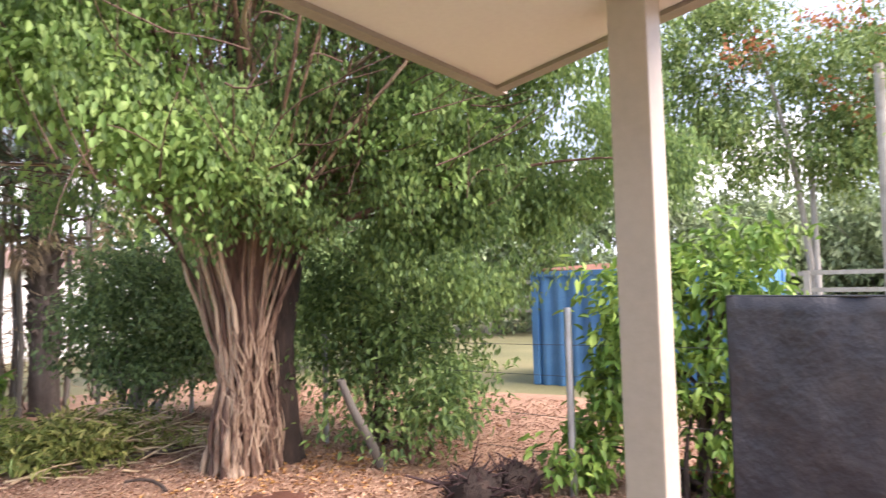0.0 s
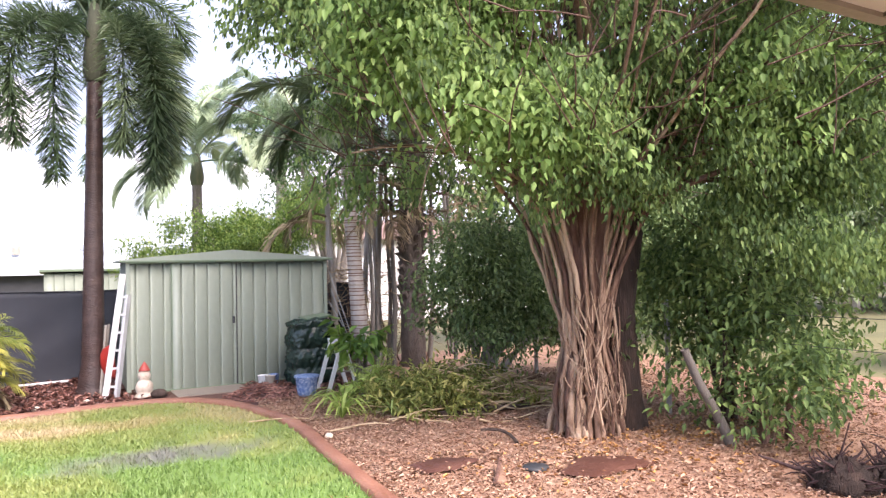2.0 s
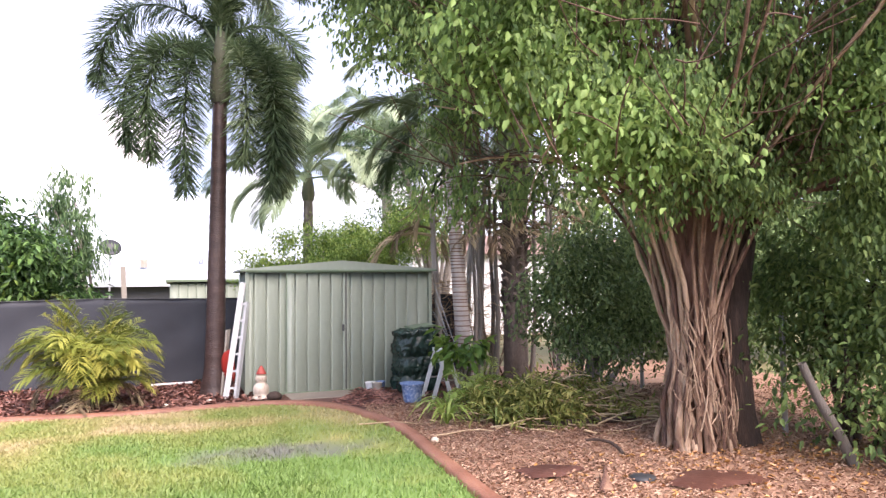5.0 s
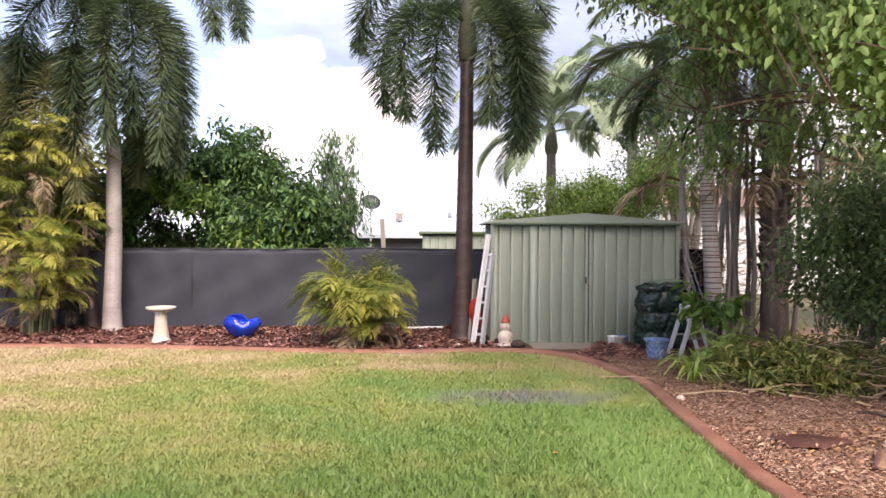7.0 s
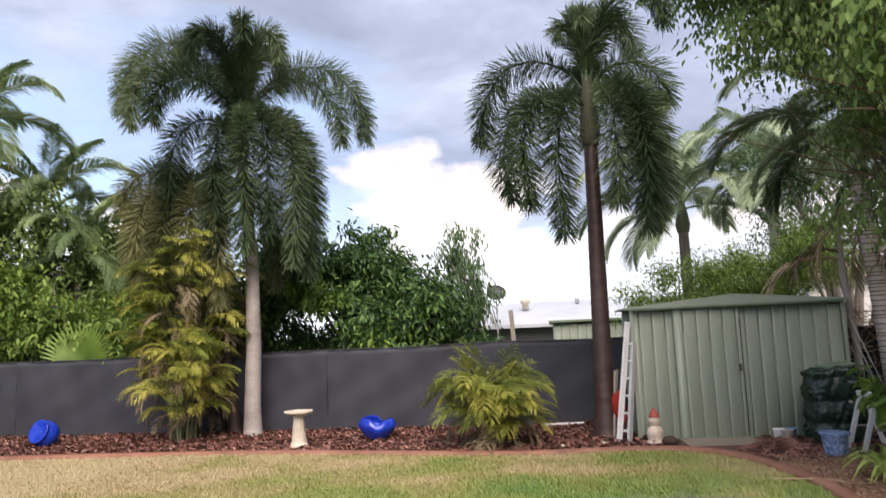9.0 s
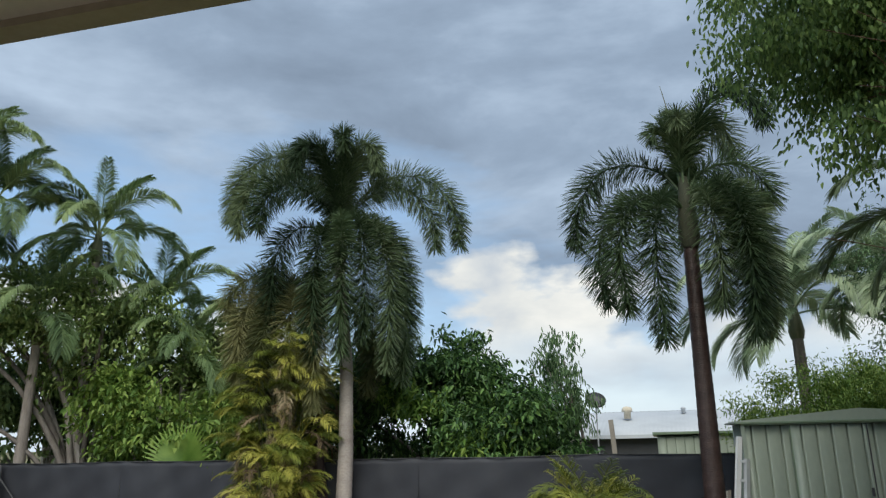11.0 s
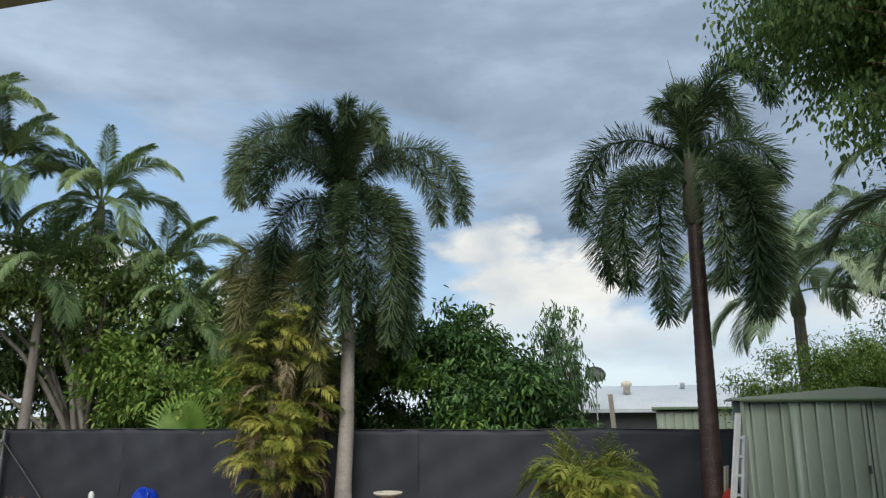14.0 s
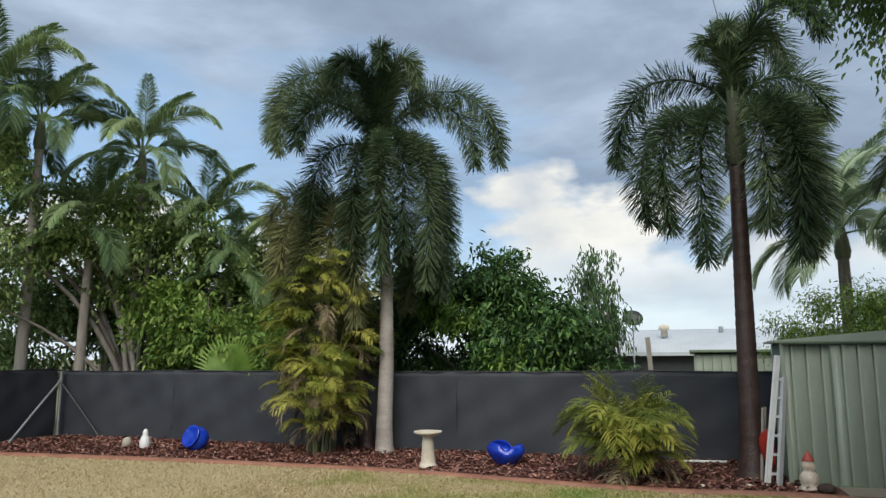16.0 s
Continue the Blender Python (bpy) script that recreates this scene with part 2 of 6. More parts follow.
M["gutter"] = material("taupe gutter", [(0.20, 0.16, 0.13), (0.26, 0.215, 0.175), (0.32, 0.27, 0.22)], 2.0, 0.4, 0.05)
M["render"] = material("house wall paint", [(0.45, 0.40, 0.34), (0.52, 0.47, 0.40)], 1.5, 0.8, 0.2)
M["slab"] = material("concrete slab", [(0.26, 0.24, 0.21), (0.36, 0.33, 0.29), (0.44, 0.41, 0.36)], 1.5, 0.5, 0.3)
M["stone"] = material("cream cast stone", [(0.42, 0.36, 0.27), (0.58, 0.52, 0.41), (0.70, 0.64, 0.52)], 5.0, 0.75, 0.3)
M["blue_glaze"] = material("cobalt glaze", [(0.006, 0.02, 0.22), (0.010, 0.04, 0.42), (0.02, 0.09, 0.60)], 3.0, 0.12, 0.02)
M["blue_box"] = material("blue painted steel", [(0.035, 0.12, 0.26), (0.06, 0.19, 0.38), (0.12, 0.29, 0.48)], 1.5, 0.5, 0.1)
M["blue_pale"] = material("pale blue plastic", [(0.02, 0.06, 0.22), (0.16, 0.26, 0.46), (0.72, 0.76, 0.80)], 26.0, 0.5, 0.4, fine=40)
M["rust"] = material("rusty sheet", [(0.11, 0.04, 0.022), (0.19, 0.075, 0.04), (0.28, 0.13, 0.075)], 3.0, 0.85, 0.3)
M["roof_dull"] = material("dull red roof", [(0.16, 0.10, 0.085), (0.23, 0.15, 0.13), (0.30, 0.21, 0.18)], 1.0, 0.8, 0.1)
M["terracotta"] = material("rusty orange pot", [(0.30, 0.10, 0.03), (0.48, 0.18, 0.05), (0.60, 0.26, 0.09)], 5.0, 0.6, 0.2)
M["white"] = material("white paint", [(0.66, 0.66, 0.66), (0.76, 0.76, 0.75), (0.82, 0.82, 0.8)], 4.0, 0.5, 0.08)
M["alu"] = material("ladder aluminium", [(0.45, 0.46, 0.48), (0.58, 0.59, 0.60), (0.68, 0.69, 0.70)], 4.0, 0.4, 0.05, metal=0.35)
M["red"] = material("red plastic", [(0.26, 0.022, 0.016), (0.42, 0.04, 0.028)], 4.0, 0.4, 0.05)
M["bag"] = material("dark green tarpaulin", [(0.008, 0.02, 0.016), (0.018, 0.04, 0.03), (0.04, 0.07, 0.055)], 6.0, 0.24, 0.3, fine=22)
M["roof_metal"] = material("white corrugated roof", [(0.38, 0.41, 0.44), (0.46, 0.49, 0.52), (0.53, 0.56, 0.585)], 0.7, 0.4, 0.0)
M["dark"] = material("dark grey metal", [(0.025, 0.027, 0.03), (0.045, 0.047, 0.05)], 3.0, 0.5, 0.05)
M["beige"] = material("beige wall", [(0.34, 0.30, 0.25), (0.42, 0.38, 0.32)], 1.2, 0.8, 0.1)
M["timber"] = material("weathered timber", [(0.20, 0.18, 0.15), (0.32, 0.29, 0.25), (0.42, 0.39, 0.34)], 3.0, 0.8, 0.3, fine=40)
M["roots"] = material("dry roots", [(0.018, 0.009, 0.009), (0.042, 0.02, 0.019), (0.10, 0.055, 0.048)], 6.0, 0.9, 0.5)


def lawn_material():
    """Grass that is lush in the middle and straw-dry towards the beds, with a bare grey patch."""
    m = bpy.data.materials.new("lawn grass")
    m.use_nodes = True
    n, l = m.node_tree.nodes, m.node_tree.links
    bsdf = n["Principled BSDF"]
    geo = n.new("ShaderNodeNewGeometry")

    def noise_at(scale, detail):
        t = n.new("ShaderNodeTexNoise")
        t.inputs["Scale"].default_value, t.inputs["Detail"].default_value = scale, detail
        l.new(geo.outputs["Position"], t.inputs["Vector"])
        return t.outputs["Fac"]

    def spot(x, y, rx, ry):
        mp = n.new("ShaderNodeMapping")
        mp.vector_type = "TEXTURE"
        mp.inputs["Location"].default_value, mp.inputs["Scale"].default_value = (x, y, 0), (rx, ry, 9)
        l.new(geo.outputs["Position"], mp.inputs[0])
        ln = n.new("ShaderNodeVectorMath")
        ln.operation = "LENGTH"
        l.new(mp.outputs[0], ln.inputs[0])
        return ln.outputs["Value"]

    def math_node(op, a, b, c=None):
        k = n.new("ShaderNodeMath")
        k.operation = op
        for i, v in enumerate((a, b, c)):
            if v is None:
                continue
            if isinstance(v, (int, float)):
                k.inputs[i].default_value = v
            else:
                l.new(v, k.inputs[i])
        return k.outputs[0]

    lush = math_node("SUBTRACT", 1.36, math_node("MULTIPLY", spot(1.2, 5.0, 3.8, 3.8), 0.62))
    lush = math_node("MULTIPLY_ADD", noise_at(0.9, 6), 1.9, math_node("SUBTRACT", lush, 1.15))
    dry = math_node("SUBTRACT", 1.0, math_node("MINIMUM", spot(0.1, 8.5, 1.15, 0.5), 1.0))
    lush = math_node("SUBTRACT", lush, math_node("MULTIPLY", dry, 0.9))
    rnd = math_node("MULTIPLY_ADD", geo.outputs["Random Per Island"], 0.12, math_node("SUBTRACT", lush, 0.06))
    ramp = n.new("ShaderNodeValToRGB")
    e = ramp.color_ramp.elements
    cols = [(0.0, (0.43, 0.35, 0.195)), (0.30, (0.325, 0.295, 0.12)), (0.55, (0.235, 0.27, 0.075)), (1.0, (0.135, 0.23, 0.052))]
    while len(e) < len(cols):
        e.new(0.5)
    for el, (p, c) in zip(e, cols):
        el.position, el.color = p, (*c, 1)
    l.new(rnd, ramp.inputs[0])
    bare = math_node("MULTIPLY_ADD", noise_at(2.6, 5), 1.3, math_node("SUBTRACT", 0.45, spot(0.85, 6.85, 1.6, 0.68)))
    bare_r = n.new("ShaderNodeValToRGB")
    bare_r.color_ramp.elements[0].position, bare_r.color_ramp.elements[1].position = 0.42, 0.98
    l.new(bare, bare_r.inputs[0])
    mx = n.new("ShaderNodeMix")
    mx.data_type = "RGBA"
    l.new(bare_r.outputs[0], mx.inputs[0])
    l.new(ramp.outputs[0], mx.inputs[6])
    mx.inputs[7].default_value = (0.145, 0.15, 0.12, 1)
    l.new(mx.outputs[2], bsdf.inputs["Base Color"])
    bsdf.inputs["Roughness"].default_value = 0.6
    return m


M["lawn"] = lawn_material()

# ---------------------------------------------------------------- mesh tools


def rng(seed):
    return np.random.default_rng(seed)


def link(name, mesh, mat, parent=None, label="", smooth=False):
    mesh.materials.append(mat)
    if smooth:
        mesh.polygons.foreach_set("use_smooth", np.ones(len(mesh.polygons), dtype=bool))
    ob = new(name, mesh)
    if parent is not None:
        ob.parent = parent
    if label:
        ob["label"] = label
    return ob


def quads_mesh(name, v, q):
    """A mesh from arrays of corners and four-sided faces."""
    v, q = np.asarray(v, dtype=np.float32), np.asarray(q, dtype=np.int32)
    me = bpy.data.meshes.new(name)
    me.vertices.add(len(v))
    me.vertices.foreach_set("co", v.ravel())
    me.loops.add(q.size)
    me.loops.foreach_set("vertex_index", q.ravel())
    me.polygons.add(len(q))
    me.polygons.foreach_set("loop_start", np.arange(0, q.size, 4, dtype=np.int32))
    me.update(calc_edges=True)
    return me


def part(name, bm, mat, parent=None, label="", smooth=False):
    me = bpy.data.meshes.new(name)
    bmesh.ops.recalc_face_normals(bm, faces=bm.faces)
    bm.to_mesh(me)
    bm.free()
    return link(name, me, mat, parent, label, smooth)


def thing(name, at, label, category, group="", kind=""):
    ob = new(name)
    ob.empty_display_size = 0.1
    ob.location = at
    return tagged(ob, label, category, group, kind)


def box(size, at=(0, 0, 0), bevel=0.0, turn=(0, 0, 0), bm=None):
    bm = bm or bmesh.new()
    r = bmesh.ops.create_cube(bm, size=1.0)
    vs = r["verts"]
    bmesh.ops.scale(bm, vec=size, verts=vs)
    if bevel:
        es = list({e for v in vs for e in v.link_edges})
        out = bmesh.ops.bevel(bm, geom=es, offset=bevel, segments=2, affect="EDGES", profile=0.7)
        vs = list({v for f in out["faces"] for v in f.verts} | {v for v in vs if v.is_valid})
    bmesh.ops.transform(bm, matrix=pose(*at, *turn), verts=vs)
    return bm


def bar(a, b, w, d, bm=None, bevel=0.0):
    """A straight bar of w by d between two places."""
    a, b = Vector(a), Vector(b)
    bm = bm or bmesh.new()
    m = Matrix.Translation((a + b) / 2) @ (b - a).to_track_quat("Z", "Y").to_matrix().to_4x4() @ Matrix.Diagonal((w, d, (b - a).length, 1))
    r = bmesh.ops.create_cube(bm, size=1.0)
    bmesh.ops.transform(bm, matrix=m, verts=r["verts"])
    return bm


def lathe(profile, sides=24, bm=None):
    """A turned body from (radius, height) pairs, closed at both ends."""
    bm = bm or bmesh.new()
    rings = []
    for r, z in profile:
        rings.append([bm.verts.new((r * math.cos(2 * math.pi * i / sides), r * math.sin(2 * math.pi * i / sides), z)) for i in range(sides)])
    for a, b in zip(rings, rings[1:]):
        for i in range(sides):
            bm.faces.new((a[i], a[(i + 1) % sides], b[(i + 1) % sides], b[i]))
    bm.faces.new(list(reversed(rings[0])))
    bm.faces.new(rings[-1])
    return bm


def tube_arrays(pts, radii, sides=6):
    pts = np.asarray(pts, dtype=float)
    radii = np.broadcast_to(np.asarray(radii, dtype=float), (len(pts),))
    tan = np.gradient(pts, axis=0)
    tan /= np.linalg.norm(tan, axis=1)[:, None] + 1e-9
    ref = np.array([0.31, 0.95, 0.05]) if abs(tan[0][2]) > 0.7 else np.array([0.0, 0.0, 1.0])
    u = np.cross(tan, ref)
    u /= np.linalg.norm(u, axis=1)[:, None] + 1e-9
    w = np.cross(tan, u)
    ang = np.arange(sides) * 2 * np.pi / sides
    v = pts[:, None] + radii[:, None, None] * (np.cos(ang)[None, :, None] * u[:, None] + np.sin(ang)[None, :, None] * w[:, None])
    v = v.reshape(-1, 3)
    i, j = np.meshgrid(np.arange(len(pts) - 1), np.arange(sides), indexing="ij")
    k = (j + 1) % sides
    q = np.stack([i * sides + j, i * sides + k, (i + 1) * sides + k, (i + 1) * sides + j], -1).reshape(-1, 4)
    return v, q


class Heap:
    """Gathers corners and faces of many pieces."""

    def __init__(self):
        self.v, self.q, self.n = [], [], 0

    def add(self, v, q):
        self.v.append(v)
        self.q.append(np.asarray(q) + self.n)
        self.n += len(v)

    def mesh(self, name):
        return quads_mesh(name, np.concatenate(self.v), np.concatenate(self.q))


def bend(a, b, c, n=8):
    """A smooth arc from a to c by way of b."""
    a, b, c = (np.asarray(p, dtype=float) for p in (a, b, c))
    t = np.linspace(0, 1, n)[:, None]
    return (1 - t) ** 2 * a + 2 * t * (1 - t) * b + t * t * c


def unit(v):
    return v / (np.linalg.norm(v, axis=-1, keepdims=True) + 1e-9)


def leaves(base, way, size, r, wide=0.42, fold=0.25, curl=0.2):
    """Leaves that grow from base along way: two folded halves each."""
    n = len(base)
    size = np.broadcast_to(np.asarray(size, dtype=float), (n,))[:, None]
    way = unit(way)
    side = unit(np.cross(way, np.array([0, 0, 1.0]) + r.normal(0, 0.35, (n, 3))))
    nrm = unit(np.cross(side, way))
    w = side * size * wide * 0.5
    lift = nrm * size * fold * 0.3
    sag = -nrm * size * curl
    p = [base, base + way * size * 0.32 + w + lift, base + way * size * 0.7 + w * 0.7 + lift * 0.7 + sag * 0.4, base + way * size + sag,
         base + way * size * 0.7 - w * 0.7 + lift * 0.7 + sag * 0.4, base + way * size * 0.32 - w + lift]
    v = np.stack(p, 1).reshape(-1, 3)
    k = np.arange(n)[:, None] * 6
    q = np.concatenate([k + np.array([[0, 1, 2, 3]]), k + np.array([[0, 3, 4, 5]])], 1).reshape(-1, 4)
    return v, q


def blob_points(r, n, blobs, shell=0.55):
    """Places in the outer part of ellipsoids, weighted by their size: (centre, radii)."""
    wt = np.array([np.prod(b[1]) ** (2 / 3) for b in blobs])
    pick = r.choice(len(blobs), n, p=wt / wt.sum())
    d = unit(r.normal(size=(n, 3)))
    rad = shell + (1 - shell) * r.random(n) ** 0.7
    cen = np.array([b[0] for b in blobs])[pick]
    rd = np.array([b[1] for b in blobs])[pick]
    return cen + d * rd * rad[:, None], d


def crown(r, twigs, per, blobs, size, spread, droop=0.5, wide=0.45, shell=0.5, floor_at=None, keep=None, bunch=13):
    """Foliage: twigs on the outside of blobs, each with its leaves."""
    hubs, away = blob_points(r, max(3, twigs // bunch), blobs, shell)
    pick = r.integers(0, len(hubs), twigs)
    c, out = hubs[pick] + r.normal(0, 1.0, (twigs, 3)) * np.array([1, 1, 0.7]) * spread * 1.15, away[pick]
    if floor_at is not None:
        ok = c[:, 2] > floor_at
        c, out = c[ok], out[ok]
    if keep is not None:
        ok = keep(c)
        c, out = c[ok], out[ok]
    ax = unit(out * np.array([1, 1, 0.35]) + r.normal(0, 0.5, c.shape) + np.array([0, 0, -droop * 0.6]))
    n = len(c)
    along = r.random((n, per))
    base = c[:, None] + ax[:, None] * (along[..., None] - 0.4) * spread * 2 + r.normal(0, spread * 0.42, (n, per, 3))
    way = ax[:, None] * 0.6 + r.normal(0, 0.65, (n, per, 3)) + np.array([0, 0, -droop])
    sz = size * r.uniform(0.65, 1.3, n * per)
    return leaves(base.reshape(-1, 3), way.reshape(-1, 3), sz, r, wide)


# ---------------------------------------------------------------- ground, lawn, beds, kerb


def smooth_line(pts, per=8):
    """A smooth line through the given corners."""
    p = np.asarray(pts, dtype=float)
    p = np.vstack([2 * p[0] - p[1], p, 2 * p[-1] - p[-2]])
    out = []
    for i in range(1, len(p) - 2):
        for t in np.linspace(0, 1, per, endpoint=False):
            a, b, c, d = p[i - 1], p[i], p[i + 1], p[i + 2]
            out.append(0.5 * (2 * b + (c - a) * t + (2 * a - 5 * b + 4 * c - d) * t * t + (3 * b - a - 3 * c + d) * t ** 3))
    out.append(p[-2])
    return np.array(out)


def sheet(name, outline, z, mat, label, category):
    bm = bmesh.new()
    vs = [bm.verts.new((x, y, z)) for x, y in outline]
    f = bm.faces.new(vs)
    if f.normal.z < 0 or f.calc_area() and f.normal.z == 0:
        f.normal_flip()
    bmesh.ops.triangulate(bm, faces=[f])
    me = bpy.data.meshes.new(name)
    bm.normal_update()
    for f in bm.faces:
        if f.normal.z < 0:
            f.normal_flip()
    bm.to_mesh(me)
    bm.free()
    return tagged(link(name, me, mat), label, category, kind="structure")


def uneven_ground():
    xs = np.concatenate([np.linspace(-900, -30, 14), np.linspace(-28, 40, 70), np.linspace(44, 900, 14)])
    ys = np.concatenate([np.linspace(-900, -24, 12), np.linspace(-22, 44, 68), np.linspace(48, 900, 14)])
    gx, gy = np.meshgrid(xs, ys, indexing="ij")
    z = np.zeros_like(gx)
    far = np.clip((np.hypot(gx - 2, gy - 6) - 16) / 10, 0, 1)
    z += far * 0.12 * np.sin(gx * 0.5) * np.cos(gy * 0.4)
    v = np.stack([gx, gy, z - 0.002], -1).reshape(-1, 3)
    n, m = gx.shape
    i, j = np.meshgrid(np.arange(n - 1), np.arange(m - 1), indexing="ij")
    q = np.stack([i * m + j, (i + 1) * m + j, (i + 1) * m + j + 1, i * m + j + 1], -1).reshape(-1, 4)
    return tagged(link("ground", quads_mesh("ground", v, q), M["ground"]), "dry grassy ground reaching to the horizon", "ground", kind="structure")


uneven_ground()
KERB = smooth_line([(-14.0, 9.3), (-11.5, 9.66), (-8.2, 9.95), (-5.2, 10.03), (-3.7, 9.92), (-1.8, 9.66), (-0.5, 9.56), (0.7, 9.72), (1.35, 9.62), (1.8, 9.2), (2.06, 8.5),
                    (2.24, 7.4), (2.17, 6.1), (2.1, 4.8), (2.1, 4.1), (2.2, 2.4), (2.35, -3.0)])
lawn_outline = [tuple(p) for p in KERB] + [(-14.0, -3.0)]
sheet("lawn", lawn_outline, 0.016, M["lawn"], "patchy lawn, lush green fading to dry straw", "lawn")
sheet("mulch_bed", [(-14, 8.9), (4.6, 8.9), (4.6, 12.6), (-14, 12.6)], 0.004, M["mulch"], "garden bed of dark red bark mulch", "garden bed")
sheet("litter_bed", [(1.9, -3), (5.6, -3), (9.0, 2.5), (10.2, 5.0), (9.6, 9.0), (9.0, 12.6), (4.62, 12.6), (4.6, 9.3), (3.2, 9.3), (1.9, 8.6)], 0.008, M["litter_bed"], "bare soil covered with dry fallen leaves", "garden bed")
sheet("shed_threshold", [(1.1, 9.55), (2.0, 9.35), (2.9, 10.0), (2.75, 10.62), (1.5, 10.62)], 0.013, M["dirt"], "strip of wet red dirt before the shed door", "dirt")


def sweep_kerb(line, w=0.17, h=0.07):
    prof = np.array([(-0.5, -0.2), (-0.5, 0.6), (-0.36, 0.92), (0, 1.0), (0.36, 0.92), (0.5, 0.6), (0.5, -0.2)]) * (w, h)
    d = unit(np.gradient(line, axis=0))
    nrm = np.stack([-d[:, 1], d[:, 0]], 1)
    r = rng(5)
    wob = 1 + 0.05 * np.cumsum(r.normal(0, 0.15, len(line)))
    v = np.array([[(p[0] + s[0] * a * k, p[1] + s[1] * a * k, b) for a, b in prof] for p, s, k in zip(line, nrm, np.clip(wob, 0.85, 1.15))]).reshape(-1, 3)
    m = len(prof)
    i, j = np.meshgrid(np.arange(len(line) - 1), np.arange(m - 1), indexing="ij")
    q = np.stack([i * m + j, i * m + j + 1, (i + 1) * m + j + 1, (i + 1) * m + j], -1).reshape(-1, 4)
    return v, q


kerb = link("kerb", quads_mesh("kerb", *sweep_kerb(KERB)), M["kerb"], smooth=True)
tagged(kerb, "low curved red-brown concrete lawn edging", "kerb", kind="structure")


def inside(px, py, poly):
    poly = np.asarray(poly)
    hit = np.zeros(len(px), dtype=bool)
    x0, y0 = poly[-1]
    for x1, y1 in poly:
        cross = ((y1 > py) != (y0 > py)) & (px < (x0 - x1) * (py - y1) / (y0 - y1 + 1e-12) + x1)
        hit ^= cross
        x0, y0 = x1, y1
    return hit


def grass():
    r = rng(11)
    n = 260000
    # denser towards the near part of the lawn
    y = 1.0 + 9.1 * r.random(n) ** 0.95
    x = r.uniform(-13.0, 2.5, n) * np.where(r.random(n) < 0.45, 0.45, 1.0)
    ok = inside(x, y, lawn_outline)
    patch = ((x - 0.85) / 1.15) ** 2 + ((y - 6.85) / 0.40) ** 2
    ok &= (patch > 1.0) | (r.random(n) < 0.35)
    x, y = x[ok], y[ok]
    n = len(x)
    h = r.uniform(0.02, 0.055, n) * (0.75 + 0.5 * np.exp(-(((x - 1.3) / 3.2) ** 2 + ((y - 4.6) / 3.0) ** 2)))
    a = r.uniform(0, 2 * np.pi, n)
    wid = r.uniform(0.004, 0.008, n)
    lean = r.normal(0, 0.5, (n, 2)) * h[:, None]
    sx, sy = np.cos(a) * wid, np.sin(a) * wid
    b = np.stack([x, y, np.full(n, 0.012)], 1)
    side = np.stack([sx, sy, np.zeros(n)], 1)
    mid = b + np.concatenate([lean * 0.35, (h * 0.6)[:, None]], 1)
    tip = b + np.concatenate([lean, h[:, None]], 1)
    v = np.stack([b - side, b + side, mid + side * 0.7, tip, mid - side * 0.7], 1)
    v4 = np.stack([v[:, 0], v[:, 1], v[:, 2], v[:, 4], v[:, 3]], 1).reshape(-1, 3)
    k = np.arange(n)[:, None] * 5
    me = bpy.data.meshes.new("grass_blades")
    q = (k + np.array([[0, 1, 2, 3]]))
    t = (k + np.array([[3, 2, 4]]))
    loops = np.concatenate([q, t], 1).ravel().astype(np.int32)
    me.vertices.add(len(v4))
    me.vertices.foreach_set("co", v4.astype(np.float32).ravel())
    me.loops.add(len(loops))
    me.loops.foreach_set("vertex_index", loops)
    me.polygons.add(2 * n)
    st = np.stack([np.arange(n) * 7, np.arange(n) * 7 + 4], 1).ravel().astype(np.int32)
    me.polygons.foreach_set("loop_start", st)
    me.update(calc_edges=True)
    tagged(link("grass_blades", me, M["lawn"]), "short lawn grass, green and straw-coloured blades", "grass", kind="stuff")


grass()


def scatter(name, n, place, size, mat, label, category, seed, tilt=0.35, wide=0.55, thick=False):
    r = rng(seed)
    p = place(r, n)
    n = len(p)
    a = r.uniform(0, 2 * np.pi, n)
    way = np.stack([np.cos(a), np.sin(a), r.normal(0, tilt, n)], 1)
    v, q = leaves(p, way, size * r.uniform(0.5, 1.5, n), r, wide, 0.8, 0.15 if not thick else 0.4)
    return tagged(link(name, quads_mesh(name, v, q), mat), label, category, kind="stuff")


def litter_places(r, n):
    x, y = 2.2 + 7.5 * r.random(n) ** 1.3, r.uniform(-2.8, 9.4, n)
    ok = (x > np.interp(y, KERB[::-1, 1], KERB[::-1, 0]) + 0.1) & (r.random(n) < np.clip(1.6 - np.hypot(x - 4.4, y - 5.0) / 4.6, 0, 1))
    for cx, cy, rx, ry in ((3.95, 4.6, 0.36, 0.2), (2.85, 5.25, 0.25, 0.17)):
        ok &= ((x - cx) / rx) ** 2 + ((y - cy) / ry) ** 2 > 1
    x, y = x[ok], y[ok]
    return np.stack([x, y, 0.012 + 0.02 * r.random(len(x))], 1)


def chip_places(r, n):
    x, y = r.uniform(-13.2, 3.9, n), r.uniform(9.5, 12.5, n)
    ky = np.interp(x, KERB[:80, 0], KERB[:80, 1])
    ok = (y > ky + 0.1) & ~((x > 0.8) & (y > 10.6)) & ~((x > 1.1) & (x < 2.4))
    x, y = x[ok], y[ok]
    return np.stack([x, y, 0.012 + 0.035 * r.random(len(x))], 1)


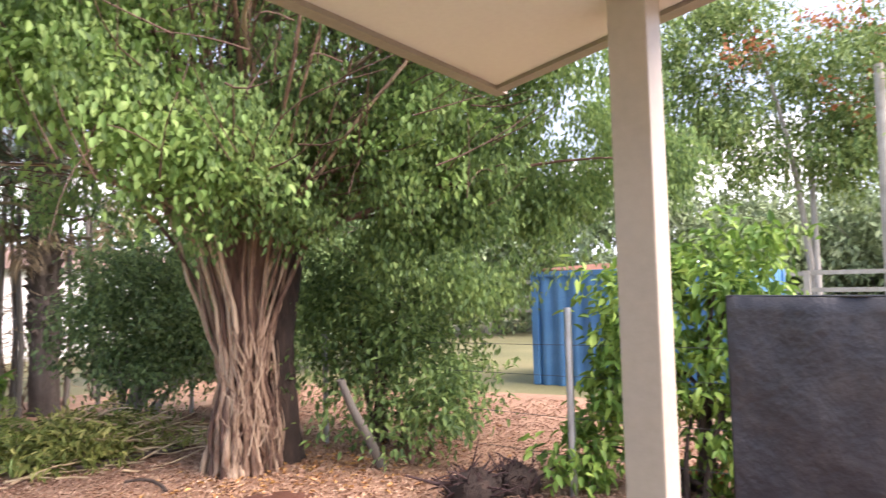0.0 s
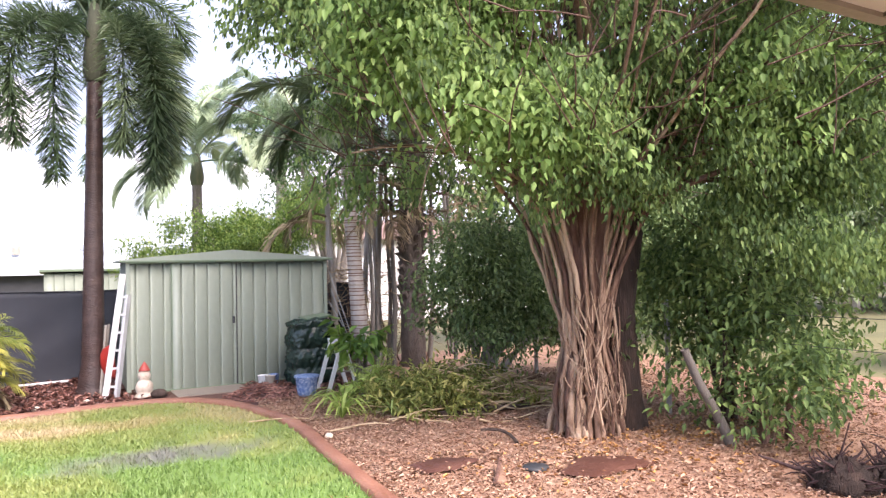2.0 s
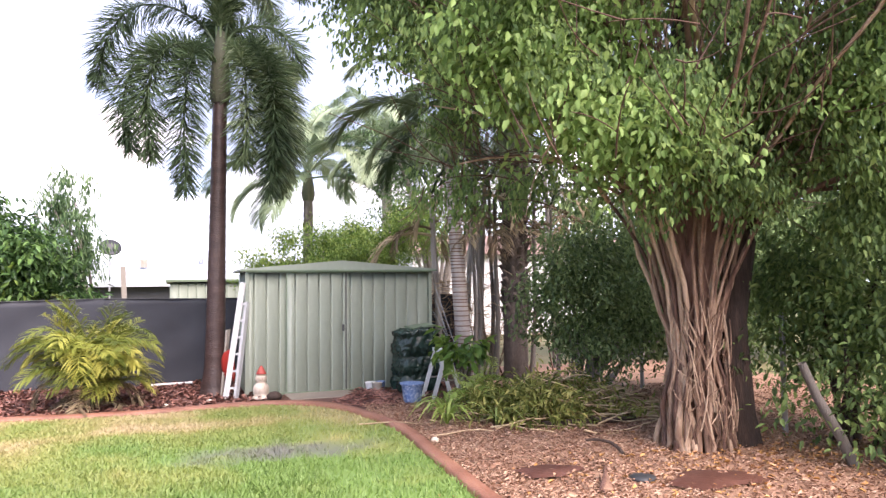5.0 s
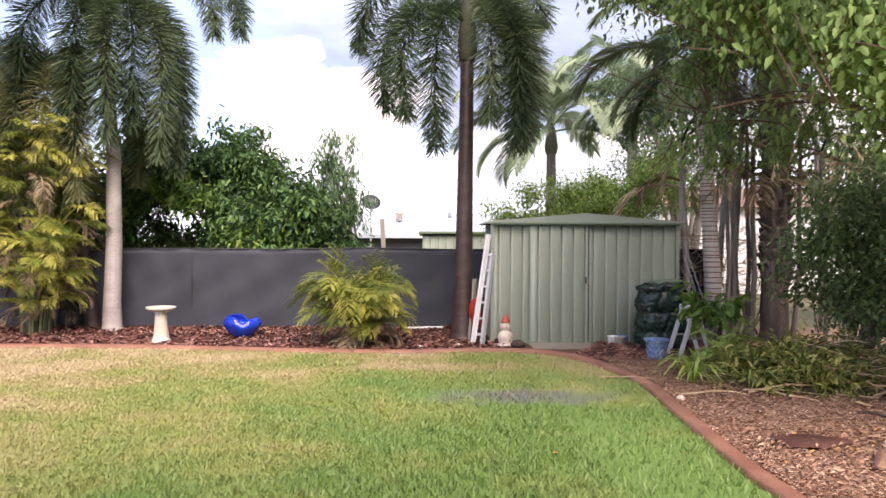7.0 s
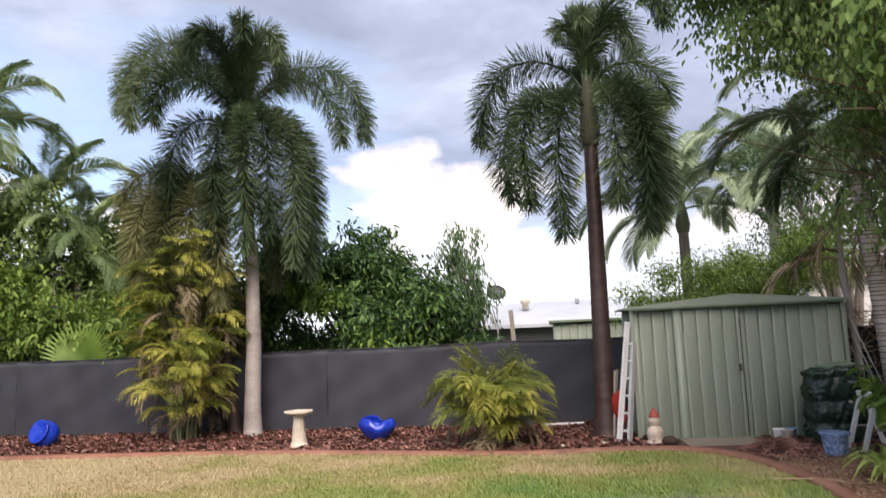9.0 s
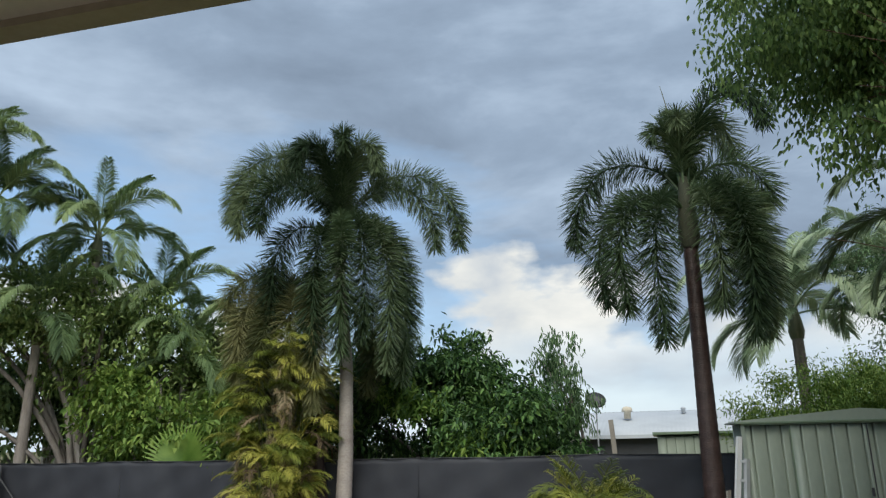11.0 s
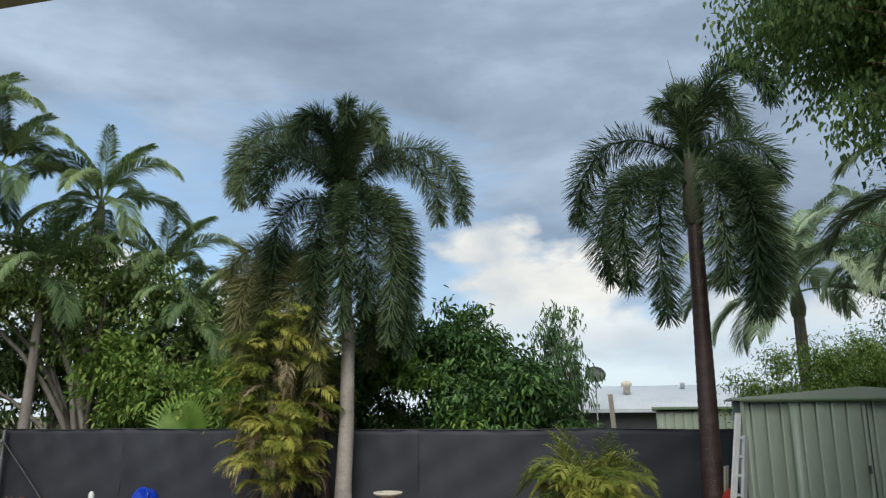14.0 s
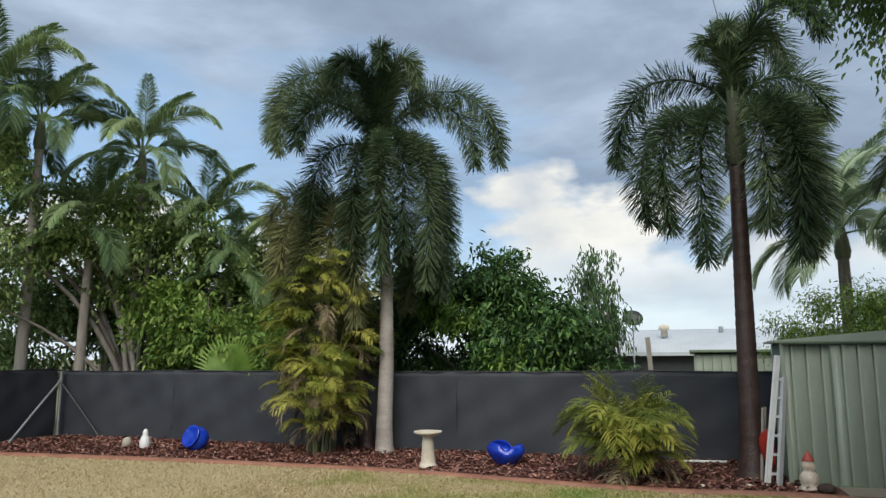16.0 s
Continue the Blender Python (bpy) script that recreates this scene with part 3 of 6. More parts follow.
scatter("fallen_leaves", 115000, litter_places, 0.031, M["litter"], "dry fallen leaves, tan and orange, over the soil", "fallen leaves", 21, 0.35, 0.42)
scatter("bark_chips", 22000, chip_places, 0.062, M["chips"], "wet dark red bark chips in the garden bed", "bark chips", 22, 0.5, 0.5, True)
scatter("yellow_leaves", 620, lambda r, n: np.stack([r.normal(4.7, 1.0, n), r.normal(4.9, 0.5, n), np.full(n, 0.03)], 1), 0.044,
        material("yellow leaves", [(0.36, 0.17, 0.06), (0.50, 0.28, 0.085)], 2, 0.5, 0, vary="island"), "fresh yellow and orange leaves fallen under the tree", "fallen leaves", 23)


def dirt_patch(at, rx, ry, seed):
    r = rng(seed)
    a = np.linspace(0, 2 * np.pi, 28, endpoint=False)
    k = 1 + 0.12 * np.sin(a * 3 + r.random() * 6) + 0.08 * np.sin(a * 5 + r.random() * 6)
    bm = bmesh.new()
    rim = [bm.verts.new((rx * c * math.cos(t), ry * c * math.sin(t), 0.0)) for t, c in zip(a, k)]
    top = [bm.verts.new((0.8 * rx * c * math.cos(t), 0.8 * ry * c * math.sin(t), 0.018)) for t, c in zip(a, k)]
    for i in range(28):
        bm.faces.new((rim[i], rim[(i + 1) % 28], top[(i + 1) % 28], top[i]))
    bm.faces.new(top)
    ob = part("dirt_patch", bm, M["dirt"], smooth=True)
    ob.location = at
    return tagged(ob, "bare patch of wet red dirt among the leaves", "dirt patch", "dirt patches")


dirt_patch((3.95, 4.55, 0.03), 0.42, 0.24, 1)
dirt_patch((2.85, 5.25, 0.03), 0.28, 0.18, 2)

# ---------------------------------------------------------------- verandah
EAVE_Z = 2.30
EAVE_CORNER, EAVE_WEST, EAVE_SOUTH = (2.155, 1.168), (-6.9, 0.775), (-0.15, -4.1)
tagged(part("slab", box((8.6, 4.9, 0.10), (-2.6, -1.65, 0.0), 0.01), M["slab"]), "concrete slab of the verandah", "floor", kind="structure")


def slab_of(outline, z0, z1):
    bm = bmesh.new()
    lo = [bm.verts.new((x, y, z0)) for x, y in outline]
    hi = [bm.verts.new((x, y, z1)) for x, y in outline]
    bm.faces.new(lo)
    bm.faces.new(list(reversed(hi)))
    for i in range(len(lo)):
        k = (i + 1) % len(lo)
        bm.faces.new((lo[i], lo[k], hi[k], hi[i]))
    return bm


def along(a, b, w, z0, z1):
    """An upright-sided strip whose outer side runs from a to b; w is its width to the right-hand side."""
    a, b = Vector(a), Vector(b)
    d = (b - a).normalized()
    s = Vector((d.y, -d.x)) * w
    return slab_of([tuple(a), tuple(b), tuple(b + s), tuple(a + s)], z0, z1)


tagged(part("ceiling", slab_of([EAVE_WEST, EAVE_CORNER, EAVE_SOUTH, (-6.9, -4.1)], EAVE_Z + 0.014, EAVE_Z + 0.07), M["soffit"]), "flat off-white verandah soffit", "ceiling", kind="structure")
tagged(part("trim", along(EAVE_WEST, (EAVE_CORNER[0] + 0.002, EAVE_CORNER[1]), 0.042, EAVE_Z, EAVE_Z + 0.12), M["gutter"]), "taupe metal gutter along the eave", "gutter", kind="structure")
tagged(part("trim", along((EAVE_CORNER[0] - 0.02, EAVE_CORNER[1] - 0.044), EAVE_SOUTH, 0.042, EAVE_Z + 0.002, EAVE_Z + 0.118), M["gutter"]), "taupe metal gutter along the eave", "gutter", kind="structure")
tagged(part("wall_west", box((0.2, 5.0, 2.3), (-3.4, -1.62, 1.18)), M["render"]), "plain painted house wall closing the verandah", "wall", kind="structure")
post = thing("verandah_post", (1.709, 0.526, 0.05), "square cream-painted steel verandah post", "post")
part("shaft", box((0.09, 0.09, 2.27), (0, 0, 1.14), 0.006), M["post"], post)
part("base_plate", box((0.15, 0.15, 0.01), (0, 0, 0.005), 0.002), M["post"], post)

# ---------------------------------------------------------------- fences
FENCE_Y, FENCE_TOP = 12.42, 1.40


def cloth_fence(name, a, b, top, bays, mat, label, post_mat, seed, side=1):
    """Pipe posts and a top rail with a stretched cloth panel in each bay."""
    a, b = np.array(a, dtype=float), np.array(b, dtype=float)
    f = thing(name, (a[0], a[1], 0), label, "fence")
    d = b - a
    nrm = np.array([-d[1], d[0]]) / np.hypot(*d)
    r = rng(seed)
    tops = top + r.normal(0, 0.012, bays + 1)
    for i in range(bays + 1):
        p = d * i / bays + nrm * 0.05 * side
        v, q = tube_arrays([(p[0], p[1], 0), (p[0], p[1], tops[i] * 0.5), (p[0], p[1], tops[i])], 0.024, 8)
        link("post", quads_mesh("post", v, q), post_mat, f, smooth=True)
    for i in range(bays):
        p0, p1 = d * i / bays, d * (i + 1) / bays
        nu, nv = 36, 16
        u, w = np.meshgrid(np.linspace(0.0, 1.0, nu), np.linspace(0, 1, nv), indexing="ij")
        z = 0.02 + w * ((tops[i] * (1 - u) + tops[i + 1] * u) - 0.02 - 0.025 * np.sin(np.pi * u) * w)
        off = 0.02 * np.sin(u * 9 + r.random() * 6) * np.sin(np.pi * w) + 0.010 * np.sin(u * 31 + w * 4 + r.random() * 6) * w + 0.008 * np.sin(u * 17 - w * 13 + r.random() * 6)
        x = p0[0] + (p1 - p0)[0] * u + nrm[0] * (off + 0.012)
        y = p0[1] + (p1 - p0)[1] * u + nrm[1] * (off + 0.012)
        v = np.stack([x, y, z], -1)
        back = v + np.array([nrm[0], nrm[1], 0]) * 0.004
        vv = np.concatenate([v.reshape(-1, 3), back.reshape(-1, 3)])
        ii, jj = np.meshgrid(np.arange(nu - 1), np.arange(nv - 1), indexing="ij")
        q = np.stack([ii * nv + jj, (ii + 1) * nv + jj, (ii + 1) * nv + jj + 1, ii * nv + jj + 1], -1).reshape(-1, 4)
        rim = np.arange(nu - 1) * nv + nv - 1
        k = nu * nv
        qr = np.stack([rim, rim + nv, rim + nv + k, rim + k], -1)
        link("shade_cloth", quads_mesh("shade_cloth", vv, np.concatenate([q, q[:, ::-1] + k, qr])), mat, f, smooth=True)
        wv, wq = tube_arrays([(p0[0], p0[1], tops[i]), ((p0[0] + p1[0]) / 2, (p0[1] + p1[1]) / 2, (tops[i] + tops[i + 1]) / 2 - 0.02), (p1[0], p1[1], tops[i + 1])], 0.009, 6)
        link("top_wire", quads_mesh("top_wire", wv, wq), M["dark"], f)
    return f


cloth_fence("boundary_fence", (-13.32, FENCE_Y), (4.9, FENCE_Y), FENCE_TOP, 6, M["cloth"], "charcoal shade-cloth fence on steel pipe posts", M["dark"], 31)
cloth_fence("side_fence", (-13.37, 4.0), (-13.34, FENCE_Y - 0.02), FENCE_TOP + 0.03, 3, M["cloth"], "charcoal shade-cloth fence along the lawn's far side", M["dark"], 32)
brace = thing("corner_post", (-13.13, 12.3, 0), "galvanised steel corner post with a slanting brace", "fence post")
for nm, pts, rad in (("post", [(0, 0, 0), (0, 0, 0.7), (0, 0, 1.38)], 0.035), ("brace", [(0, -0.02, 1.18), (0.19, -0.77, 0.6), (0.38, -1.5, 0.02)], 0.026), ("brace", [(0.03, 0.0, 1.12), (0.6, 0.0, 0.57), (1.15, 0.0, 0.02)], 0.02)):
    link(nm, quads_mesh(nm, *tube_arrays(pts, rad, 10)), M["steel"] if rad > 0.022 else M["dark"], brace, smooth=True)
cloth_fence("screen_fence", (5.42, -5.0), (5.50, 1.36), 1.57, 3, M["cloth_black"], "black shade-cloth screen hung on a pipe fence", M["dark"], 33, -1)

wire = thing("wire_fence", (5.5, 1.4, 0), "old wire fence on galvanised pipe posts", "fence")
for x, y, h in ((-0.06, 1.18, 1.5), (0.4, 4.4, 1.25), (0.9, 7.6, 1.2)):
    link("post", quads_mesh("post", *tube_arrays([(x, y, 0), (x, y, h / 2), (x, y, h)], 0.03, 10)), M["steel"], wire, smooth=True)
for z in (0.32, 0.62, 0.95, 1.2):
    link("wire", quads_mesh("wire", *tube_arrays([(0, 0, z), (-0.06, 1.2, z), (0.17, 2.8, z - 0.03), (0.4, 4.4, z), (0.65, 6.0, z - 0.03), (0.9, 7.6, z)], 0.0026, 5)), M["dark"], wire)

# ---------------------------------------------------------------- trees and palms


def frond_mesh(name, length, start, droop, count, leaf, seed, width=0.016, spray=0.95):
    """A palm leaf along +x: an arching midrib with leaflets in two rows."""
    r = rng(seed)
    n = 16
    s = np.linspace(0, 1, n)
    ang = radians(start) - droop * s ** 1.25
    step = length / (n - 1)
    pts = np.zeros((n, 3))
    pts[1:, 0] = np.cumsum(np.cos(ang[:-1]) * step)
    pts[1:, 2] = np.cumsum(np.sin(ang[:-1]) * step)
    pts[:, 1] = 0.06 * length * np.sin(s * 2.5) * r.normal()
    h = Heap()
    h.add(*tube_arrays(pts, np.linspace(0.022, 0.004, n), 5))
    t = np.sort(r.uniform(0.14, 1.0, count))
    p = np.stack([np.interp(t, s, pts[:, i]) for i in range(3)], 1)
    a = np.interp(t, s, ang)
    fwd = np.stack([np.cos(a), np.zeros(count), np.sin(a)], 1)
    upv = np.stack([-np.sin(a), np.zeros(count), np.cos(a)], 1)
    lat = np.tile([0.0, 1.0, 0.0], (count, 1))
    roll = np.where(np.arange(count) % 2, 0.45, np.pi - 0.45) + r.normal(0, 0.12, count)
    out = lat * np.cos(roll)[:, None] + upv * np.sin(roll)[:, None]
    lean = spray + 0.5 * t
    d = unit(out + fwd * lean[:, None])
    size = leaf * np.sin(np.pi * np.clip(t * 0.82 + 0.14, 0, 1)) ** 0.6 * r.uniform(0.8, 1.12, count)
    mid = p + d * size[:, None] * 0.55 + np.array([0, 0, -1]) * 0.10 * size[:, None]
    tip = p + d * size[:, None] * 0.95 + np.array([0, 0, -1]) * 0.42 * size[:, None]
    flat = unit(np.cross(d, r.normal(0, 0.4, (count, 3)) + np.array([0, 0, 1.0])))
    w = flat * width
    v = np.stack([p - w * 0.4, p + w * 0.4, mid + w, mid - w, tip + w * 0.12, tip - w * 0.12], 1).reshape(-1, 3)
    k = np.arange(count)[:, None] * 6
    h.add(v, np.concatenate([k + np.array([[0, 1, 2, 3]]), k + np.array([[3, 2, 4, 5]])], 1).reshape(-1, 4))
    return h.mesh(name)


def plume_mesh(rise, reach, fall, seed, leaf=0.39, width=0.0078, dense=470):
    """A foxtail frond along +x: it lifts by rise, goes out by reach and ends below its foot by fall; leaflets stand all round the midrib like a brush."""
    r = rng(seed)
    if fall > 0.9:
        ctrl = [(0, 0, -0.1), (0.22 * reach, 0, rise * 0.75), (0.60 * reach, 0, rise), (0.92 * reach, 0, rise - 0.22 * (rise + fall)), (1.02 * reach, 0, rise - 0.6 * (rise + fall)), (0.94 * reach, 0, -fall)]
    else:
        ctrl = [(0, 0, -0.1), (0.16 * reach, 0, rise * 0.55), (0.46 * reach, 0, rise * 0.96), (0.76 * reach, 0, rise - 0.10 * (rise + fall)), (0.96 * reach, 0, rise - 0.52 * (rise + fall)), (reach, 0, -fall)]
    pts = smooth_line(ctrl, 5)
    pts[:, 1] += 0.05 * reach * np.sin(np.linspace(0, 2.6, len(pts))) * r.normal()
    ln = np.concatenate([[0], np.cumsum(np.linalg.norm(np.diff(pts, axis=0), axis=1))])
    s = ln / ln[-1]
    h = Heap()
    h.add(*tube_arrays(pts, np.linspace(0.024, 0.004, len(pts)), 6))
    n = int(dense * ln[-1])
    t = np.sort(0.13 + 0.87 * r.random(n))
    p = np.stack([np.interp(t, s, pts[:, k]) for k in range(3)], 1)
    tan = unit(np.gradient(pts, axis=0))
    fwd = unit(np.stack([np.interp(t, s, tan[:, k]) for k in range(3)], 1))
    lat = np.tile([0.0, 1.0, 0.0], (n, 1))
    upv = unit(np.cross(fwd, lat))
    roll = r.uniform(0, 2 * np.pi, n)
    out = lat * np.cos(roll)[:, None] + upv * np.sin(roll)[:, None]
    d = unit(out + fwd * (0.24 + (0.45 if fall < -0.5 else 0.0) + 0.62 * t ** 2.5)[:, None] + r.normal(0, 0.09, (n, 3)))
    size = (leaf * np.clip(0.45 + 2.4 * (t - 0.13), 0, 1) * (1 - 0.42 * np.clip((t - 0.72) / 0.28, 0, 1)) * r.uniform(0.78, 1.1, n))[:, None]
    drop = np.array([0, 0, -1.0])
    mid, tip = p + d * size * 0.6 + drop * size * 0.03, p + d * size + drop * size * 0.16
    w = unit(np.cross(d, r.normal(0, 0.5, (n, 3)) + fwd)) * width
    v = np.stack([p - w * 0.4, p + w * 0.4, mid + w, mid - w, tip + w * 0.45, tip - w * 0.45], 1).reshape(-1, 3)
    k = np.arange(n)[:, None] * 6
    h.add(v, np.concatenate([k + np.array([[0, 1, 2, 3]]), k + np.array([[3, 2, 4, 5]])], 1).reshape(-1, 4))
    return h.mesh("frond")


PIN = {
    "up": frond_mesh("frond", 2.1, 78, 0.9, 380, 0.62, 11, 0.0105),
    "arch": frond_mesh("frond", 2.5, 62, 2.1, 430, 0.68, 12, 0.0105),
    "wide": frond_mesh("frond", 2.5, 38, 1.9, 430, 0.68, 13, 0.0105),
    "hang": frond_mesh("frond", 2.3, 8, 1.6, 400, 0.66, 14, 0.0105),
}
CANE = {
    "up": frond_mesh("frond", 1.25, 82, 0.9, 84, 0.42, 21, 0.009, 0.55),
    "arch": frond_mesh("frond", 1.3, 70, 1.9, 90, 0.42, 22, 0.009, 0.55),
    "wide": frond_mesh("frond", 1.2, 50, 1.9, 84, 0.42, 23, 0.009, 0.55),
    "dry": frond_mesh("frond", 1.0, 15, 2.0, 70, 0.36, 24, 0.008, 0.6),
}


def fit_mat(mesh, mat):
    me = mesh.copy()
    me.materials.append(mat)
    return me


def put_frond(mesh, parent, at, az, size, tilt=0.0, label=""):
    ob = new("frond", mesh)
    ob.parent = parent
    ob.matrix_basis = Matrix.Translation(at) @ Euler((0, 0, radians(az))).to_matrix().to_4x4() @ Euler((radians(tilt), 0, 0)).to_matrix().to_4x4() @ Matrix.Scale(size, 4)
    if label:
        ob["label"] = label
    return ob


def ringed_trunk(pts, radii, gap=0.13, depth=0.022, sides=14):
    pts, radii = np.asarray(pts, dtype=float), np.asarray(radii, dtype=float)
    ln = np.concatenate([[0], np.cumsum(np.linalg.norm(np.diff(pts, axis=0), axis=1))])
    n = max(8, int(ln[-1] / gap) * 3)
    s = np.linspace(0, ln[-1], n)
    p = np.stack([np.interp(s, ln, pts[:, i]) for i in range(3)], 1)
    rad = np.interp(s, ln, radii) * np.where(np.arange(n) % 3 == 1, 1 + depth, 1 - depth * 0.3)
    return tube_arrays(p, rad, sides)


def palm(name, base, top, r0, r1, fronds, kit, trunk_mat, frond_mat, label, shaft=0.7, size=1.0, spear=0.0, group="", bulge=1.5, wander=0.0, scars=False):
    """A palm with a ringed trunk, a smooth crownshaft and separate fronds: (azimuth, kind, drop of its foot, size)."""
    b, t = np.array(base, dtype=float), np.array(top, dtype=float)
    ob = thing(name, base, label, "palm tree", group)
    way = t - b
    mids = [way * k + np.array([wander * math.sin(3 * k), 0, 0]) * (1 - k) * k * 4 for k in (0, 0.03, 0.1, 0.3, 0.6, 0.85, 1.0)]
    rad = [r0 * bulge, r0 * (1 + (bulge - 1) * 0.6), r0 * 1.1, r0, (r0 + r1) / 2, r1 * 1.05, r1]
    link("trunk", quads_mesh("trunk", *ringed_trunk(mids, rad)), trunk_mat, ob, smooth=True)
    if scars:
        h, k = Heap(), 0.15
        while k < way[2] - 0.1:
            f = k / way[2]
            rr = np.interp(f, (0, 0.03, 0.1, 0.3, 0.6, 0.85, 1.0), rad) * 1.02
            c = way * f
            h.add(*tube_arrays([c - (0, 0, 0.008), c, c + (0, 0, 0.008)], [rr * 0.99, rr * 1.012, rr * 0.99], 14))
            k += 0.036 + 0.045 * ((k * 37.7) % 1)
        link("ringed_bark", h.mesh("ringed_bark"), M["bark_red"], ob, "dark rings left by fallen leaves")
    hgt = Vector(way)
    cs = [hgt + Vector((0, 0, z)) for z in (-0.08, 0.1, shaft * 0.5, shaft)]
    link("crownshaft", quads_mesh("crownshaft", *tube_arrays([tuple(c) for c in cs], [r1 * 1.2, r1 * 1.5, r1 * 1.2, r1 * 0.6], 12)), M["crownshaft_dark" if kit is None else "crownshaft"], ob, smooth=True)
    if kit is None:
        for i, (az, rise, reach, fall, low) in enumerate(fronds):
            me = plume_mesh(rise, reach, fall, 300 + 7 * i + int(abs(base[0]) * 10))
            me.materials.append(frond_mat)
            put_frond(me, ob, hgt + Vector((0.05 * math.cos(radians(az)), 0.05 * math.sin(radians(az)), shaft - low)), az, 1.0)
        fronds, kit = [], {}
    made = {k: fit_mat(m, frond_mat) for k, m in kit.items()}
    for az, kind, low, sz in fronds:
        at = hgt + Vector((0.06 * math.cos(radians(az)), 0.06 * math.sin(radians(az)), shaft - low))
        put_frond(made[kind], ob, at, az, size * sz, tilt=(az * 7) % 23 - 11)
    if spear:
        z = hgt + Vector((0, 0, shaft))
        link("spear_leaf", quads_mesh("spear_leaf", *tube_arrays([tuple(z), (z.x - 0.08, z.y, z.z + spear * 0.6), (z.x - 0.19, z.y, z.z + spear)], [0.03, 0.012, 0.004], 5)), M["crownshaft"], ob)
    return ob


# fronds: azimuth, rise, reach, fall, drop of the foot
palm("foxtail_palm", (0.44, 10.95, 0), (0.50, 11.05, 4.40), 0.135, 0.105,
     [(179, 0.50, 1.60, 0.75, 0.15), (180, 0.10, 1.25, 1.45, 0.40), (206, 0.08, 1.05, 1.62, 0.42), (236, 0.05, 0.80, 2.05, 0.45),
      (268, 0.95, 0.30, -0.80, 0.05), (95, 1.05, 0.35, -0.85, 0.0), (200, 0.80, 0.35, -0.65, 0.0), (-2, 1.40, 1.15, -0.80, 0.05), (30, 1.1, 0.9, -0.5, 0.05),
      (8, 0.35, 1.15, 0.35, 0.15), (-4, 0.10, 0.92, 1.95, 0.25), (-22, 0.10, 0.92, 2.10, 0.35), (-48, 0.10, 0.95, 2.10, 0.40), (300, 0.10, 0.65, 1.65, 0.45), (24, 0.10, 0.95, 1.7, 0.4), (90, 0.5, 1.2, 0.6, 0.2)],
     None, M["trunk_red"], M["frond"], "tall foxtail palm with a wet dark red trunk", shaft=1.02, spear=1.55, group="foxtail palms", bulge=1.7)
palm("foxtail_palm", (-5.42, 12.05, 0), (-5.60, 12.12, 4.95), 0.13, 0.10,
     [(25, 1.00, 2.20, 0.35, 0.05), (12, 0.75, 1.75, 0.45, 0.1), (206, 1.35, 1.95, 0.00, 0.0), (222, 0.95, 1.80, 0.30, 0.05), (242, 0.60, 1.70, 0.35, 0.1), (192, 1.55, 1.05, -0.95, 0.0), (300, 1.65, 0.55, -1.3, 0.0), (100, 1.6, 0.7, -1.15, 0.0), (350, 1.5, 0.75, -1.0, 0.0), (235, 1.45, 0.9, -0.9, 0.0),
      (70, 1.45, 1.0, -0.85, 0.0), (295, 0.20, 0.80, 2.30, 0.25), (325, 0.22, 0.75, 2.10, 0.2), (14, 0.22, 1.15, 2.75, 0.2), (348, 0.20, 1.05, 2.50, 0.25), (45, 0.25, 1.25, 2.40, 0.2),
      (214, 0.15, 1.15, 1.75, 0.3), (262, 0.15, 0.75, 2.2, 0.35), (120, 0.8, 1.8, 0.4, 0.1)],
     None, M["trunk_pale"], M["frond"], "foxtail palm with a pale grey trunk and shaggy crown", spear=2.1, group="foxtail palms", bulge=1.35, wander=0.12)
palm("foxtail_palm", (-5.85, 12.28, 0), (-6.25, 12.25, 3.45), 0.11, 0.09,
     [(200, 0.55, 1.45, 0.15, 0.0), (218, 0.3, 1.2, 1.4, 0.1), (190, 0.2, 1.2, 1.6, 0.1), (245, 0.2, 1.0, 1.8, 0.1), (275, 0.2, 0.8, 1.7, 0.1), (170, 0.6, 1.4, 0.5, 0.0), (305, 0.2, 0.9, 1.8, 0.1), (20, 0.3, 1.1, 1.5, 0.1), (110, 0.7, 0.9, 0.2, 0.0)],
     None, M["trunk_red"], M["frond_olive"], "shorter foxtail palm among the golden canes", group="foxtail palms", bulge=1.2)
SIDE = [(0, "arch", 0, 1), (50, "wide", 0.1, 1), (100, "arch", 0, 0.9), (150, "wide", 0.15, 1), (195, "arch", 0, 1), (240, "hang", 0.2, 0.9), (285, "wide", 0.1, 0.9), (330, "hang", 0.2, 1), (20, "up", 0, 0.9), (200, "up", 0, 0.9), (75, "up", 0, 1.0), (265, "arch", 0, 0.9), (310, "up", 0, 0.9), (125, "hang", 0.2, 0.9), (170, "hang", 0.2, 0.8)]
for base, top, sz, tone in (((-12.5, 13.6, 0), (-12.4, 13.5, 5.9), 0.95, "frond_mid"), ((-14.0, 12.0, 0), (-13.7, 11.8, 6.3), 0.85, "frond_mid"), ((-14.3, 11.1, 0), (-14.2, 11.0, 6.7), 1.05, "frond_mid"),
                            ((-11.9, 15.2, 0), (-11.8, 15.1, 4.3), 1.05, "frond_mid"), ((-13.0, 12.6, 0), (-12.9, 12.6, 3.9), 0.9, "frond_mid"), ((-10.6, 14.6, 0), (-10.5, 14.5, 3.1), 0.8, "frond_mid")):
    palm("feather_palm", base, top, 0.12, 0.09, SIDE, PIN, M["bark_grey"], M[tone], "feather palm rising over the garden fence", size=sz, spear=0.8, group="feather palms")
